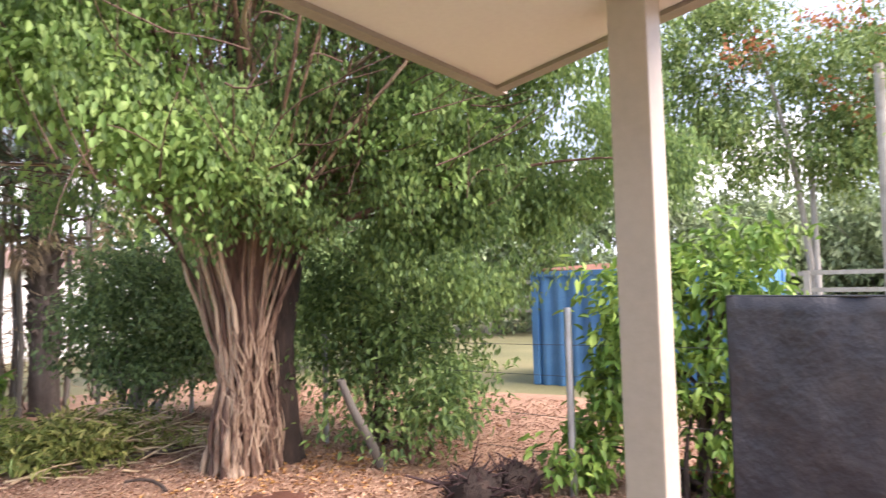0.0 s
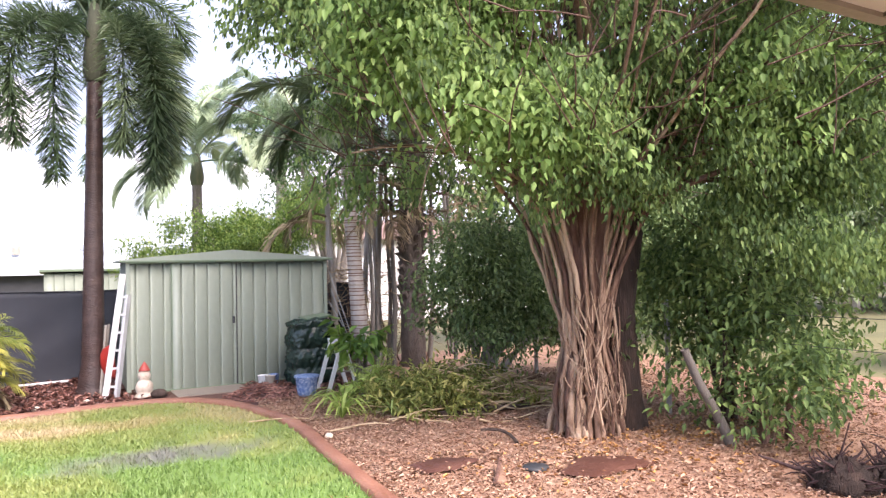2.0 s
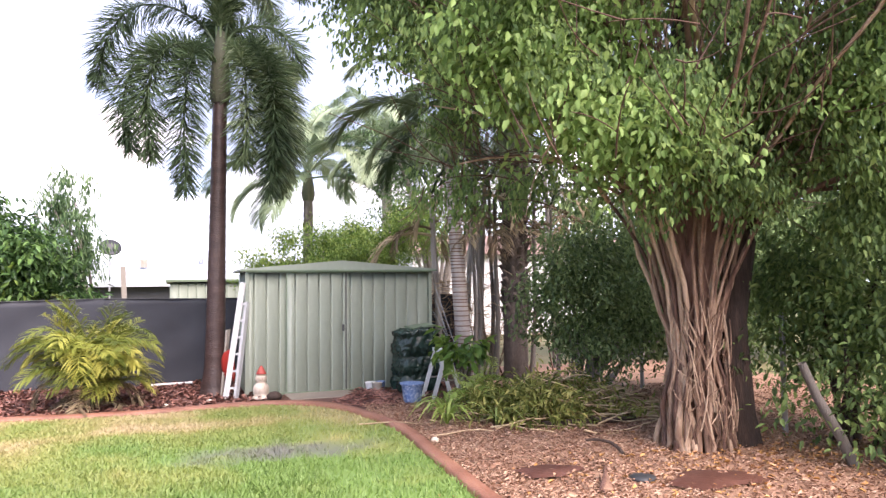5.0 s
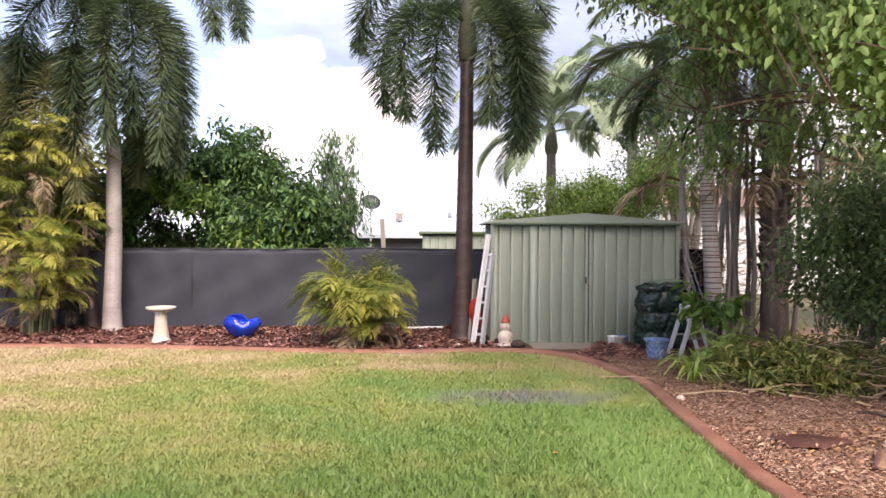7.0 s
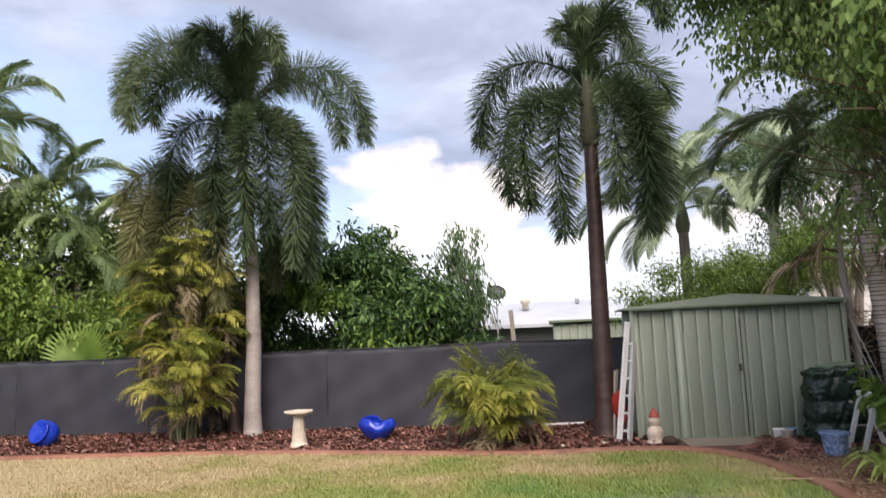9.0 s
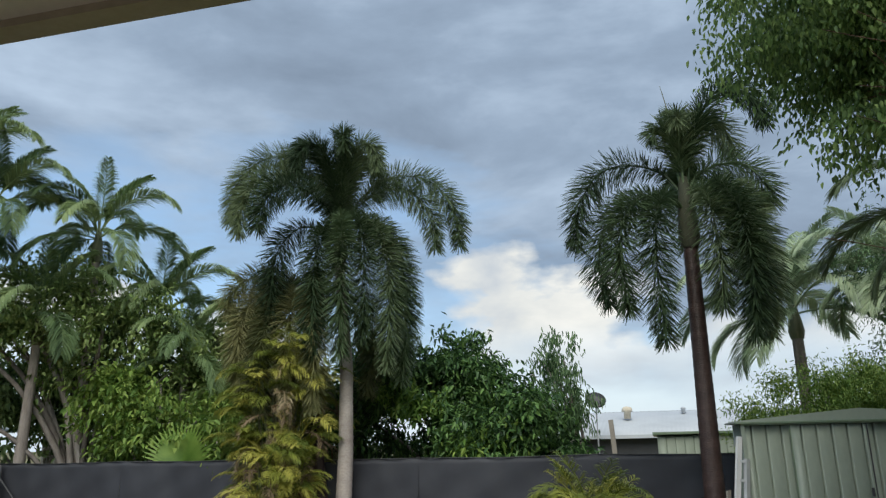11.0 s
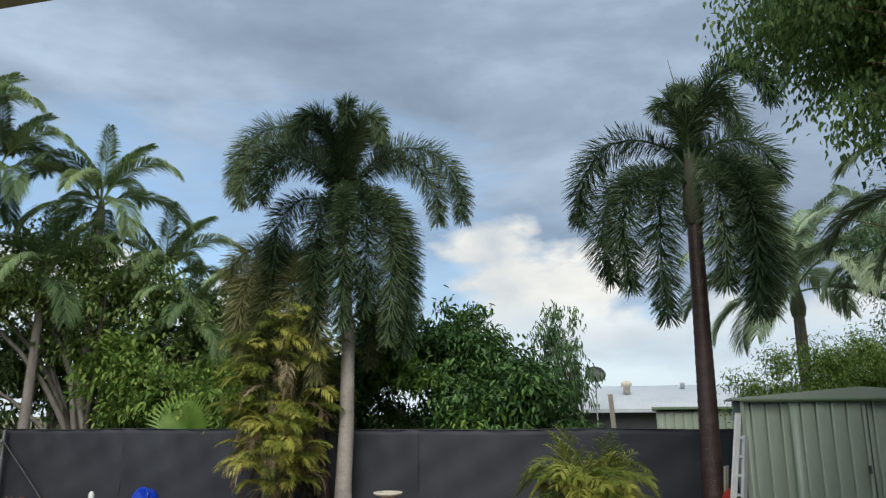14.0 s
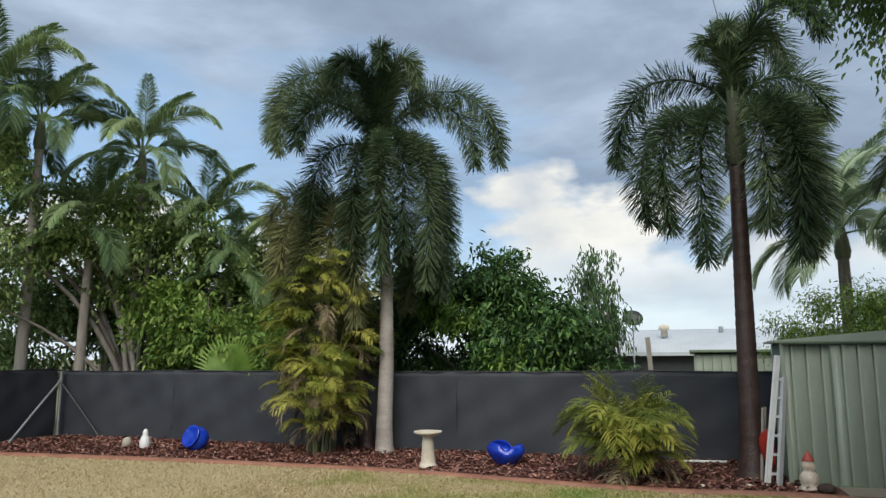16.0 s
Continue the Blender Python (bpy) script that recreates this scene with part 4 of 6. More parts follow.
# two palms behind the shed, paled by haze in the frond colour
palm("feather_palm", (3.0, 18.4, 0), (3.0, 18.4, 3.85), 0.15, 0.12, SIDE, PIN, M["bark_grey"], M["frond_hazed"], "feather palm behind the garden shed, haze painted into its fronds", size=1.22, group="feather palms")
palm("feather_palm", (4.6, 16.6, 0), (4.6, 16.6, 4.2), 0.15, 0.12, SIDE, PIN, M["trunk_pale"], M["frond_hazed"], "feather palm behind the garden shed, haze painted into its fronds", size=0.9, group="feather palms")
palm("alexander_palm", (4.22, 10.55, 0), (4.02, 10.65, 3.6), 0.12, 0.095, [(a, k, l, s * 0.85) for a, k, l, s in SIDE], PIN, M["trunk_pale"], M["frond"], "palm with a pale closely ringed trunk beside the shed", group="", bulge=1.2, scars=True)
old = palm("old_palm", (5.28, 10.95, 0), (5.25, 10.95, 3.9), 0.19, 0.18, [(a, k, l, s * 0.8) for a, k, l, s in SIDE], PIN, M["bark_old"], M["frond"], "palm with a thick dark shaggy trunk", bulge=1.15)

r = rng(47)
boots = Heap()
for i in range(150):
    a, z = i * 2.4 + r.normal(0, 0.2), 0.9 + i * 0.021
    d, o = np.array((math.cos(a), math.sin(a), 0)), r.uniform(0.03, 0.10)
    boots.add(*tube_arrays([d * 0.16 + (0, 0, z), d * (0.20 + o * 0.4) + (0, 0, z + 0.09), d * (0.21 + o) + (0, 0, z + 0.16 - o)], [0.055, 0.04, 0.012], 5))
link("shaggy_bark", boots.mesh("shaggy_bark"), M["bark_old"], old, "shaggy stubs of old leaf bases")


def thin_palm(at, top, rad, seed, label):
    """A slim bare stem with dry fronds hanging against it."""
    r = rng(seed)
    ob = thing("cane_palm", at, label, "palm tree", "slim brown palms")
    way = np.array(top) - np.array(at)
    link("trunk", quads_mesh("trunk", *ringed_trunk([(0, 0, 0), way * 0.35 + (0.05, 0, 0), way * 0.7, way], [rad * 0.9, rad * 0.75, rad * 0.65, rad * 0.6], 0.1, 0.05, 8)), M["bark_grey"], ob, smooth=True)
    dry = fit_mat(CANE["dry"], M["frond_dry"])
    live = {k: fit_mat(CANE[k], M["frond"]) for k in ("arch", "wide")}
    for _ in range(3):
        put_frond(dry, ob, tuple(way * r.uniform(0.75, 1.0)), r.uniform(0, 360), r.uniform(1.0, 1.5), r.normal(0, 15), "dry brown hanging frond")
    for i in range(3):
        put_frond(live["arch" if i % 2 else "wide"], ob, tuple(way), i * 120 + r.uniform(0, 40), r.uniform(0.9, 1.3))


for i, (x, y, tx, h, rad) in enumerate(((4.52, 10.95, 4.55, 3.2, 0.045), (4.72, 11.15, 4.66, 3.5, 0.05), (4.86, 10.85, 4.92, 3.0, 0.055), (4.98, 11.3, 5.02, 3.4, 0.045), (3.98, 11.2, 3.92, 3.1, 0.07), (5.7, 11.2, 5.85, 3.3, 0.05), (6.05, 10.9, 6.0, 2.9, 0.04))):
    thin_palm((x, y, 0), (tx, y + 0.1, h), rad, 50 + i, "slim brown palm stem with dry hanging fronds")

r = rng(48)
tangle = thing("dry_brush", (4.95, 11.55, 0), "tangle of dry reddish-brown twigs among the palms", "brush")
for _ in range(26):
    p = np.array((r.normal(0, 0.55), r.normal(0, 0.25), 0.0))
    e = p + (r.normal(0, 0.45), r.normal(0, 0.2), r.uniform(0.9, 1.75))
    ln = bend(p, (p + e) / 2 + r.normal(0, 0.15, 3), e, 8)
    link("stick", quads_mesh("stick", *tube_arrays(ln, np.linspace(0.014, 0.005, 8), 5)), M["bark_red"], tangle)
twig_heap = Heap()
for _ in range(620):
    p = np.array((r.normal(0, 0.7), r.normal(0, 0.25), r.uniform(0.35, 1.75)))
    e = p + r.normal(0, 1, 3) * (0.25, 0.15, 0.14)
    twig_heap.add(*tube_arrays(bend(p, (p + e) / 2 + r.normal(0, 0.06, 3), e, 4), [0.006, 0.005, 0.004, 0.002], 4))
tagged(link("twig_mass", twig_heap.mesh("twig_mass"), M["cut_stick"], tangle), "tangled mass of fine dry brown twigs", kind="stuff")


def clump(name, at, canes, spread, height, mix, label, seed, size=1.0, dry=0.0, mat="frond_cane", kinds=("up", "up", "arch", "arch", "wide")):
    """A clumping palm: thin canes, each with a few arching fronds."""
    r = rng(seed)
    ob = thing(name, at, label, "palm clump")
    kit = {k: fit_mat(m, M["frond_dry"] if k == "dry" else M[mat]) for k, m in CANE.items()}
    for _ in range(canes):
        a, d = r.uniform(0, 360), spread * r.random() ** 0.5
        x, y, h = d * math.cos(radians(a)), d * math.sin(radians(a)), height * r.uniform(0.25, 1.0)
        fx, fy = x * 0.45, y * 0.45
        link("cane", quads_mesh("cane", *tube_arrays(bend((fx, fy, 0), (fx, fy, h * 0.6), (x, y, h)), np.linspace(0.022, 0.012, 8), 6)), M["crownshaft"], ob, smooth=True)
        for _ in range(mix):
            az = a + r.normal(0, 70)
            put_frond(kit[kinds[r.integers(len(kinds))]], ob, (x, y, h), az, size * r.uniform(0.7, 1.1), r.normal(0, 12))
        if r.random() < dry:
            put_frond(kit["dry"], ob, (x * 0.8, y * 0.8, h * r.uniform(0.3, 0.9)), r.uniform(0, 360), size * r.uniform(0.7, 1.1), r.normal(0, 15), "dry brown hanging frond")
    return ob


clump("golden_cane_palm", (-1.1, 10.3, 0), 30, 0.16, 0.6, 3, "bushy yellow-green golden cane palm in the mulch bed", 41, 0.82, 0.5, kinds=("up", "arch", "arch", "wide"))
clump("golden_cane_palm", (-6.55, 11.8, 0), 52, 0.62, 3.0, 4, "tall clump of golden cane palm with dry hanging fronds", 42, 0.74, 0.8, kinds=("arch", "wide", "arch", "arch", "dry", "up", "wide"))
clump("golden_cane_palm", (-6.45, 11.5, 0), 26, 0.55, 1.5, 4, "low golden cane palm suckers before the tall clump", 43, 0.68, 0.25, kinds=("arch", "wide", "up"))


def broadleaf(name, at, label, mat, blobs, twigs, per, leaf, spread, stems, seed, bark="bark_grey", droop=0.5, wide=0.45, shell=0.5, category="tree", floor_at=0.05, bunch=13):
    """A tree or shrub: stems that fork towards the crown, and foliage of separate leaves."""
    r = rng(seed)
    ob = thing(name, at, label, category)
    o = np.array(at, dtype=float)
    loc = [((np.array(c) - o), np.array(rd)) for c, rd in blobs]
    for i in range(stems):
        c, rd = loc[i % len(loc)]
        end = c + r.normal(0, 0.35, 3) * rd
        end[2] = max(end[2], 0.3)
        foot = np.array([r.normal(0, 0.12), r.normal(0, 0.12), 0])
        th = 0.02 + 0.012 * np.linalg.norm(end)
        link("stem", quads_mesh("stem", *tube_arrays(bend(foot, (foot[0] + end[0] * 0.2, foot[1] + end[1] * 0.2, end[2] * 0.7), end), np.linspace(th, th * 0.25, 8), 7)), M[bark], ob, smooth=True)
    v, q = crown(r, twigs, per, loc, leaf, spread, droop, wide, shell, floor_at, None, bunch)
    link("crown", quads_mesh("crown", v, q), M[mat], ob)
    return ob


# the many-stemmed tree in the leaf-littered bed
big = thing("spreading_tree", (4.62, 5.6, 0), "spreading tree with a vase of many bare tan stems", "tree")
rt = rng(61)
for i in range(54):
    a = 2 * math.pi * (i + 0.5 * rt.random()) / 54
    inner = 1.0 if i % 3 else rt.uniform(0.35, 0.7)
    ca, sa = math.cos(a), math.sin(a)
    twist = 0.3 * rt.normal()
    r_foot, r_waist, r_top, r_end = 0.315 * inner * rt.uniform(0.85, 1.15), 0.215 * inner, 0.60 * inner * rt.uniform(0.75, 1.1), rt.uniform(1.2, 2.6)
    pts = smooth_line([(r_foot * ca, r_foot * sa, -0.03), (r_foot * 0.82 * math.cos(a + twist * 0.3), r_foot * 0.82 * math.sin(a + twist * 0.3), 0.4), (r_waist * math.cos(a + twist), r_waist * math.sin(a + twist), 1.05),
                       (r_top * math.cos(a + twist), r_top * math.sin(a + twist), 2.15), (r_end * 0.75 * math.cos(a + twist), r_end * 0.75 * math.sin(a + twist), 3.5 + rt.normal(0, 0.2)),
                       (r_end * 1.3 * math.cos(a + twist), r_end * 1.3 * math.sin(a + twist), 5.0 + rt.normal(0, 0.4))], 4)
    pts[:, :2] += rt.normal(0, 0.017, (len(pts), 2))
    pts[:, :2] *= 1 + 0.05 * np.sin(np.arange(len(pts)) * rt.uniform(0.5, 1.0) + rt.uniform(0, 6))[:, None]
    link("stem", quads_mesh("stem", *tube_arrays(pts, np.linspace(rt.uniform(0.012, 0.04), 0.010, len(pts)), 8)), M["bark"], big, smooth=True)
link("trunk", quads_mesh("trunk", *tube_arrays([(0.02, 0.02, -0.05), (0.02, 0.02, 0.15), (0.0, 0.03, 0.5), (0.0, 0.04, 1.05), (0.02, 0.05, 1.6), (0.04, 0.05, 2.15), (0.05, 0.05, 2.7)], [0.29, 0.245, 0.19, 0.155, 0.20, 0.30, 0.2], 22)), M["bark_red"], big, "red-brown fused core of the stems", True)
for x, y, rr, lean in ((0.50, -0.02, 0.15, 0.16), (0.30, 0.40, 0.13, -0.1), (0.0, 0.05, 0.17, 0.0)):
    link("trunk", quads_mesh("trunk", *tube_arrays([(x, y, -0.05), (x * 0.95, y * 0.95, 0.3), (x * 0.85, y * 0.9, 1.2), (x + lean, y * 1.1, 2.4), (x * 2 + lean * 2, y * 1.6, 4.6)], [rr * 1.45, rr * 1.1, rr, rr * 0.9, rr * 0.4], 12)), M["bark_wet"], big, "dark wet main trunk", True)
for _ in range(190):
    a, z = rt.uniform(-2.6, 0.9), rt.uniform(0.05, 1.3)
    rr = 0.345 - 0.09 * min(z, 1.1) + rt.uniform(-0.02, 0.05)
    a2, z2 = a + rt.normal(0, 0.38), z + rt.uniform(0.12, 0.6)
    r2 = 0.345 - 0.09 * min(z2, 1.1) + rt.uniform(0, 0.08)
    p, e = np.array((rr * math.cos(a), rr * math.sin(a), z)), np.array((r2 * math.cos(a2), r2 * math.sin(a2), z2))
    link("twig", quads_mesh("twig", *tube_arrays(bend(p, (p + e) / 2 * (1.08, 1.08, 1) + rt.normal(0, 0.02, 3), e, 5), np.linspace(0.008, 0.003, 5), 5)), M["bark"], big)
for _ in range(70):
    a, el = rt.uniform(0, 2 * math.pi), rt.uniform(0.1, 1.2)
    p = np.array((0.8 * math.cos(a), 0.8 * math.sin(a), rt.uniform(2.2, 4.2)))
    d = np.array((math.cos(a + rt.normal(0, 0.4)) * math.cos(el), math.sin(a + rt.normal(0, 0.4)) * math.cos(el), math.sin(el)))
    e = p + d * rt.uniform(1.2, 2.8)
    link("limb", quads_mesh("limb", *tube_arrays(bend(p, (p + e) / 2 + rt.normal(0, 0.2, 3) + (0, 0, 0.2), e, 8), np.linspace(0.032, 0.008, 8), 6)), M["bark"], big)


def tree_keep(c):
    """Bare below the crown on the lawn side, down to the shrubs on the other; clear of the verandah."""
    x, y, z = c[:, 0] + 4.62, c[:, 1] + 5.6, c[:, 2]
    low = np.where(x < 4.9, 2.15 + 0.16 * np.clip(3.5 - x, 0, 4), 0.75)
    return (z > low) & (y > 2.0)


o = np.array((4.62, 5.6, 0))
blobs = [(np.array(c) - o, np.array(rd)) for c, rd in (
    ((4.4, 6.0, 5.3), (3.3, 3.0, 3.2)), ((2.45, 5.6, 4.0), (1.4, 1.4, 1.8)), ((2.15, 6.6, 5.6), (1.05, 1.3, 1.6)), ((1.45, 6.2, 5.2), (0.85, 1.0, 1.3)), ((4.4, 4.7, 3.3), (2.0, 1.2, 1.2)), ((4.3, 4.9, 2.85), (1.5, 0.8, 0.6)),
    ((6.3, 4.6, 2.7), (1.4, 1.5, 1.8)), ((6.9, 3.3, 3.5), (1.2, 1.3, 1.9)), ((5.6, 4.3, 4.4), (1.8, 1.4, 1.6)))]
v, q = crown(rng(62), 7300, 30, blobs, 0.062, 0.165, 1.25, 0.46, 0.22, None, tree_keep, 27)
link("crown", quads_mesh("crown", v, q), M["leaf_tree"], big, "dense crown of glossy green leaves with a few yellow")

fine = Heap()
for _ in range(900):
    a, rr = rt.uniform(0, 2 * math.pi), 2.6 * rt.random() ** 0.6
    p = np.array((rr * math.cos(a), rr * math.sin(a), rt.uniform(2.4, 5.4)))
    d = unit(np.array((math.cos(a), math.sin(a), 0.5)) + rt.normal(0, 0.6, 3))
    e = p + d * rt.uniform(0.35, 1.0)
    fine.add(*tube_arrays(bend(p, (p + e) / 2 + rt.normal(0, 0.08, 3), e, 5), np.linspace(0.007, 0.003, 5), 4))
tagged(link("twig_mass", fine.mesh("twig_mass"), M["bark"], big), "fine brown twigs within the crown", kind="stuff")
# paler leaves gathered in three patches of the crown
yv, yq = crown(rng(63), 300, 22, [(np.array(c) - o, np.array(rd)) for c, rd in (((2.75, 4.75, 3.55), (0.75, 0.5, 0.5)), ((3.4, 4.7, 2.75), (0.9, 0.4, 0.3)), ((5.2, 3.9, 3.0), (0.7, 0.4, 0.5)))], 0.075, 0.2, 0.6, 0.55, 0.2)
link("young_foliage", quads_mesh("young_foliage", yv, yq), M["leaf_paler"], big, "sprays of lighter green leaves")

broadleaf("shrub", (5.1, 8.5, 0), "dense dark green shrub behind the big tree", "leaf_dark", [((5.0, 8.4, 1.3), (0.6, 0.6, 1.1)), ((5.8, 8.6, 1.3), (0.9, 0.8, 1.2)), ((6.8, 8.2, 1.5), (1.0, 0.8, 1.3))], 1100, 26, 0.075, 0.22, 12, 71, shell=0.2, category="shrub")
broadleaf("shrub", (6.1, 5.2, 0), "leafy shrub hanging over a fallen branch", "leaf_tree", [((6.0, 4.9, 1.1), (0.7, 0.6, 0.75)), ((6.6, 4.7, 1.5), (0.7, 0.6, 0.8)), ((6.2, 5.6, 1.5), (0.8, 0.7, 1.0)), ((5.85, 4.2, 0.55), (0.38, 0.3, 0.4)), ((5.85, 4.75, 0.55), (0.4, 0.35, 0.4))], 520, 24, 0.08, 0.2, 9, 72, "bark_dark", category="shrub", shell=0.25)
broadleaf("shrub", (5.95, 1.7, 0), "lime-green leafy shrub growing through the wire fence", "leaf_lime", [((6.15, 1.45, 1.75), (0.35, 0.38, 0.42)), ((5.95, 2.1, 1.25), (0.4, 0.45, 0.65)), ((5.75, 2.45, 0.55), (0.4, 0.45, 0.5)), ((6.1, 1.55, 0.85), (0.3, 0.42, 0.8))], 470, 13, 0.105, 0.13, 12, 73, "bark_dark", 0.45, 0.46, 0.3, "shrub", bunch=6)
broadleaf("mango_tree", (-4.2, 15.0, 0), "dense dark mango tree behind the fence", "leaf_mango", [((-4.1, 14.7, 2.6), (1.1, 1.0, 1.1)), ((-5.4, 15.0, 2.4), (1.4, 1.2, 1.5)), ((-2.5, 14.3, 1.55), (0.75, 0.8, 0.75)), ((-3.1, 14.3, 1.9), (0.8, 0.8, 0.9)), ((-6.8, 14.6, 2.2), (1.2, 1.2, 1.6)), ((-3.5, 13.6, 1.5), (0.7, 0.6, 0.5))], 1900, 20, 0.15, 0.20, 8, 74, droop=0.45, wide=0.36, shell=0.45, bunch=17)
# lit clumps on the mango's front, put in as lighter coloured leaves
spray_v, spray_q = crown(rng(174), 190, 20, [(np.array(c), np.array(rd)) for c, rd in (((0.75, -1.25, 1.75), (0.75, 0.25, 0.4)), ((0.0, -1.2, 2.3), (0.6, 0.3, 0.35)), ((1.5, -0.9, 1.6), (0.4, 0.3, 0.4)), ((-1.0, -1.0, 2.7), (0.5, 0.3, 0.3)), ((0.6, -1.45, 1.3), (0.5, 0.2, 0.2)))], 0.15, 0.18, 0.5, 0.38, 0.3, None, None, 17)
link("young_foliage", quads_mesh("young_foliage", spray_v, spray_q), M["leaf_lime"], bpy.data.objects["mango_tree"], "sprays of lighter green leaves")
broadleaf("shade_tree", (-10.4, 16.6, 0), "leafy tree behind the feather palms", "leaf_olive", [((-10.4, 16.4, 3.6), (1.4, 1.2, 1.3)), ((-9.0, 16.2, 2.6), (1.2, 1.0, 1.3))], 520, 22, 0.17, 0.3, 8, 84, shell=0.3)
broadleaf("weeping_tree", (-2.0, 17.2, 0), "slender weeping tree with fine hanging leaves", "leaf_weep", [((-2.35, 17.1, 3.5), (0.65, 0.6, 0.45)), ((-2.2, 17.1, 2.7), (0.4, 0.5, 0.8)), ((-2.8, 17.1, 3.1), (0.5, 0.5, 0.5))], 120, 22, 0.15, 0.2, 7, 75, droop=1.6, wide=0.2, shell=0.4)
broadleaf("shade_tree", (-12.4, 13.6, 0), "dark broadleaf tree with pale bare limbs behind the fence", "leaf_olive", [((-11.7, 13.7, 4.3), (1.4, 1.2, 1.3)), ((-13.3, 13.2, 4.4), (1.4, 1.3, 1.5)), ((-14.4, 12.0, 5.0), (1.6, 1.4, 1.9)), ((-14.3, 11.0, 3.2), (0.9, 0.9, 1.9)), ((-10.9, 14.0, 3.4), (1.0, 1.0, 1.0))], 760, 24, 0.13, 0.26, 13, 76, shell=0.2)
broadleaf("shade_tree", (-14.2, 14.6, 0), "dense dark tree in the neighbour's garden", "leaf_dark", [((-14.0, 14.6, 2.9), (1.7, 1.2, 1.7)), ((-12.4, 15.0, 2.4), (1.3, 1.0, 1.5)), ((-15.8, 13.4, 2.6), (1.5, 1.2, 1.9))], 700, 22, 0.16, 0.3, 8, 85, shell=0.2)
broadleaf("garden_shrub", (-10.2, 13.6, 0), "mottled green shrub leaning over the fence", "leaf_behind", [((-10.4, 13.5, 2.1), (1.0, 0.6, 0.9)), ((-9.2, 13.4, 1.9), (0.9, 0.6, 0.8)), ((-11.3, 13.3, 2.7), (0.7, 0.6, 0.6)), ((-8.3, 13.4, 1.7), (0.7, 0.5, 0.6))], 460, 18, 0.15, 0.2, 9, 77, category="shrub", shell=0.3)
broadleaf("garden_shrub", (-8.0, 14.2, 0), "dense green shrub behind the fence", "leaf_olive", [((-8.0, 14.4, 2.2), (1.2, 0.9, 1.5)), ((-9.6, 14.9, 2.6), (1.2, 0.9, 1.5))], 420, 22, 0.15, 0.26, 8, 78, category="shrub", shell=0.3)
broadleaf("leafy_tree", (2.8, 14.8, 0), "light green feathery tree behind the garden shed", "leaf_behind", [((1.7, 14.6, 1.75), (0.7, 0.8, 0.5)), ((2.6, 14.6, 2.15), (0.8, 0.9, 0.6)), ((3.7, 14.6, 2.1), (0.9, 0.9, 0.7)), ((4.6, 14.8, 2.7), (0.9, 0.9, 0.8)), ((3.2, 15.2, 2.6), (0.5, 0.5, 0.4))], 1350, 30, 0.075, 0.18, 9, 79, shell=0.2, wide=0.3, bunch=22)
broadleaf("leafy_tree", (5.8, 16.2, 0), "feathery tree behind the palms", "leaf_weep", [((5.6, 15.8, 4.2), (1.4, 1.2, 1.4)), ((7.0, 15.5, 4.8), (1.4, 1.2, 1.2)), ((4.8, 16.4, 5.0), (1.3, 1.2, 1.3)), ((5.2, 16.0, 3.4), (0.9, 1.0, 0.9)), ((4.9, 15.8, 2.9), (0.5, 0.6, 0.7))], 640, 30, 0.10, 0.3, 9, 80, shell=0.3, wide=0.22)
broadleaf("leafy_tree", (9.4, 13.0, 0), "thicket of trees past the wire fence", "leaf_dark", [((8.6, 12.6, 2.6), (1.7, 1.3, 2.2)), ((10.8, 12.0, 2.8), (1.8, 1.4, 2.4)), ((12.6, 10.8, 3.0), (1.8, 1.4, 2.4)), ((14.4, 10.6, 3.0), (1.8, 1.4, 2.6))], 900, 20, 0.17, 0.32, 12, 81, shell=0.3)
for i, (x, y, h, lean) in enumerate(((4.75, 11.3, 4.2, 0.2), (4.95, 11.6, 4.4, -0.15), (5.75, 11.8, 4.0, 0.25), (6.6, 12.0, 4.0, -0.2), (4.85, 12.2, 4.2, 0.3), (5.55, 11.3, 4.2, -0.1))):
    ob = thing("sapling", (x, y, 0), "thin bare grey sapling trunk by the palms", "sapling", "saplings")
    link("trunk", quads_mesh("trunk", *tube_arrays(bend((0, 0, 0), (lean * 0.3, 0, h * 0.5), (lean, 0, h)), np.linspace(0.06, 0.035, 8), 8)), M["bark_grey"], ob, smooth=True)
# trees across the field
broadleaf("poinciana_tree", (26.0, 4.0, 0), "poinciana tree across the field", "leaf_olive", [((25.5, 3.2, 8.6), (2.6, 2.8, 1.5)), ((24.6, 6.6, 9.4), (2.4, 2.6, 2.6)), ((26.5, 1.0, 6.6), (2.2, 2.4, 1.2)), ((25.0, 6.4, 6.2), (2.0, 2.2, 1.6)), ((25.6, 3.6, 5.6), (2.0, 2.6, 1.0)), ((23.8, 7.4, 8.0), (2.0, 2.2, 2.2))], 1250, 22, 0.20, 0.5, 2, 82, shell=0.3)
r = rng(83)
fl_v, fl_q = crown(r, 90, 9, [(np.array((24.6, 3.4, 8.6)), np.array((1.6, 3.2, 1.2))), (np.array((25.0, 2.0, 6.9)), np.array((1.2, 2.6, 1.0)))], 0.15, 0.3, 0.1, 0.9, 0.6, None, None, 4)
fl = link("blossom", quads_mesh("blossom", fl_v - np.array((26.0, 4.0, 0)), fl_q), M["flower_red"], bpy.data.objects["poinciana_tree"], "scattered orange-red blossom")
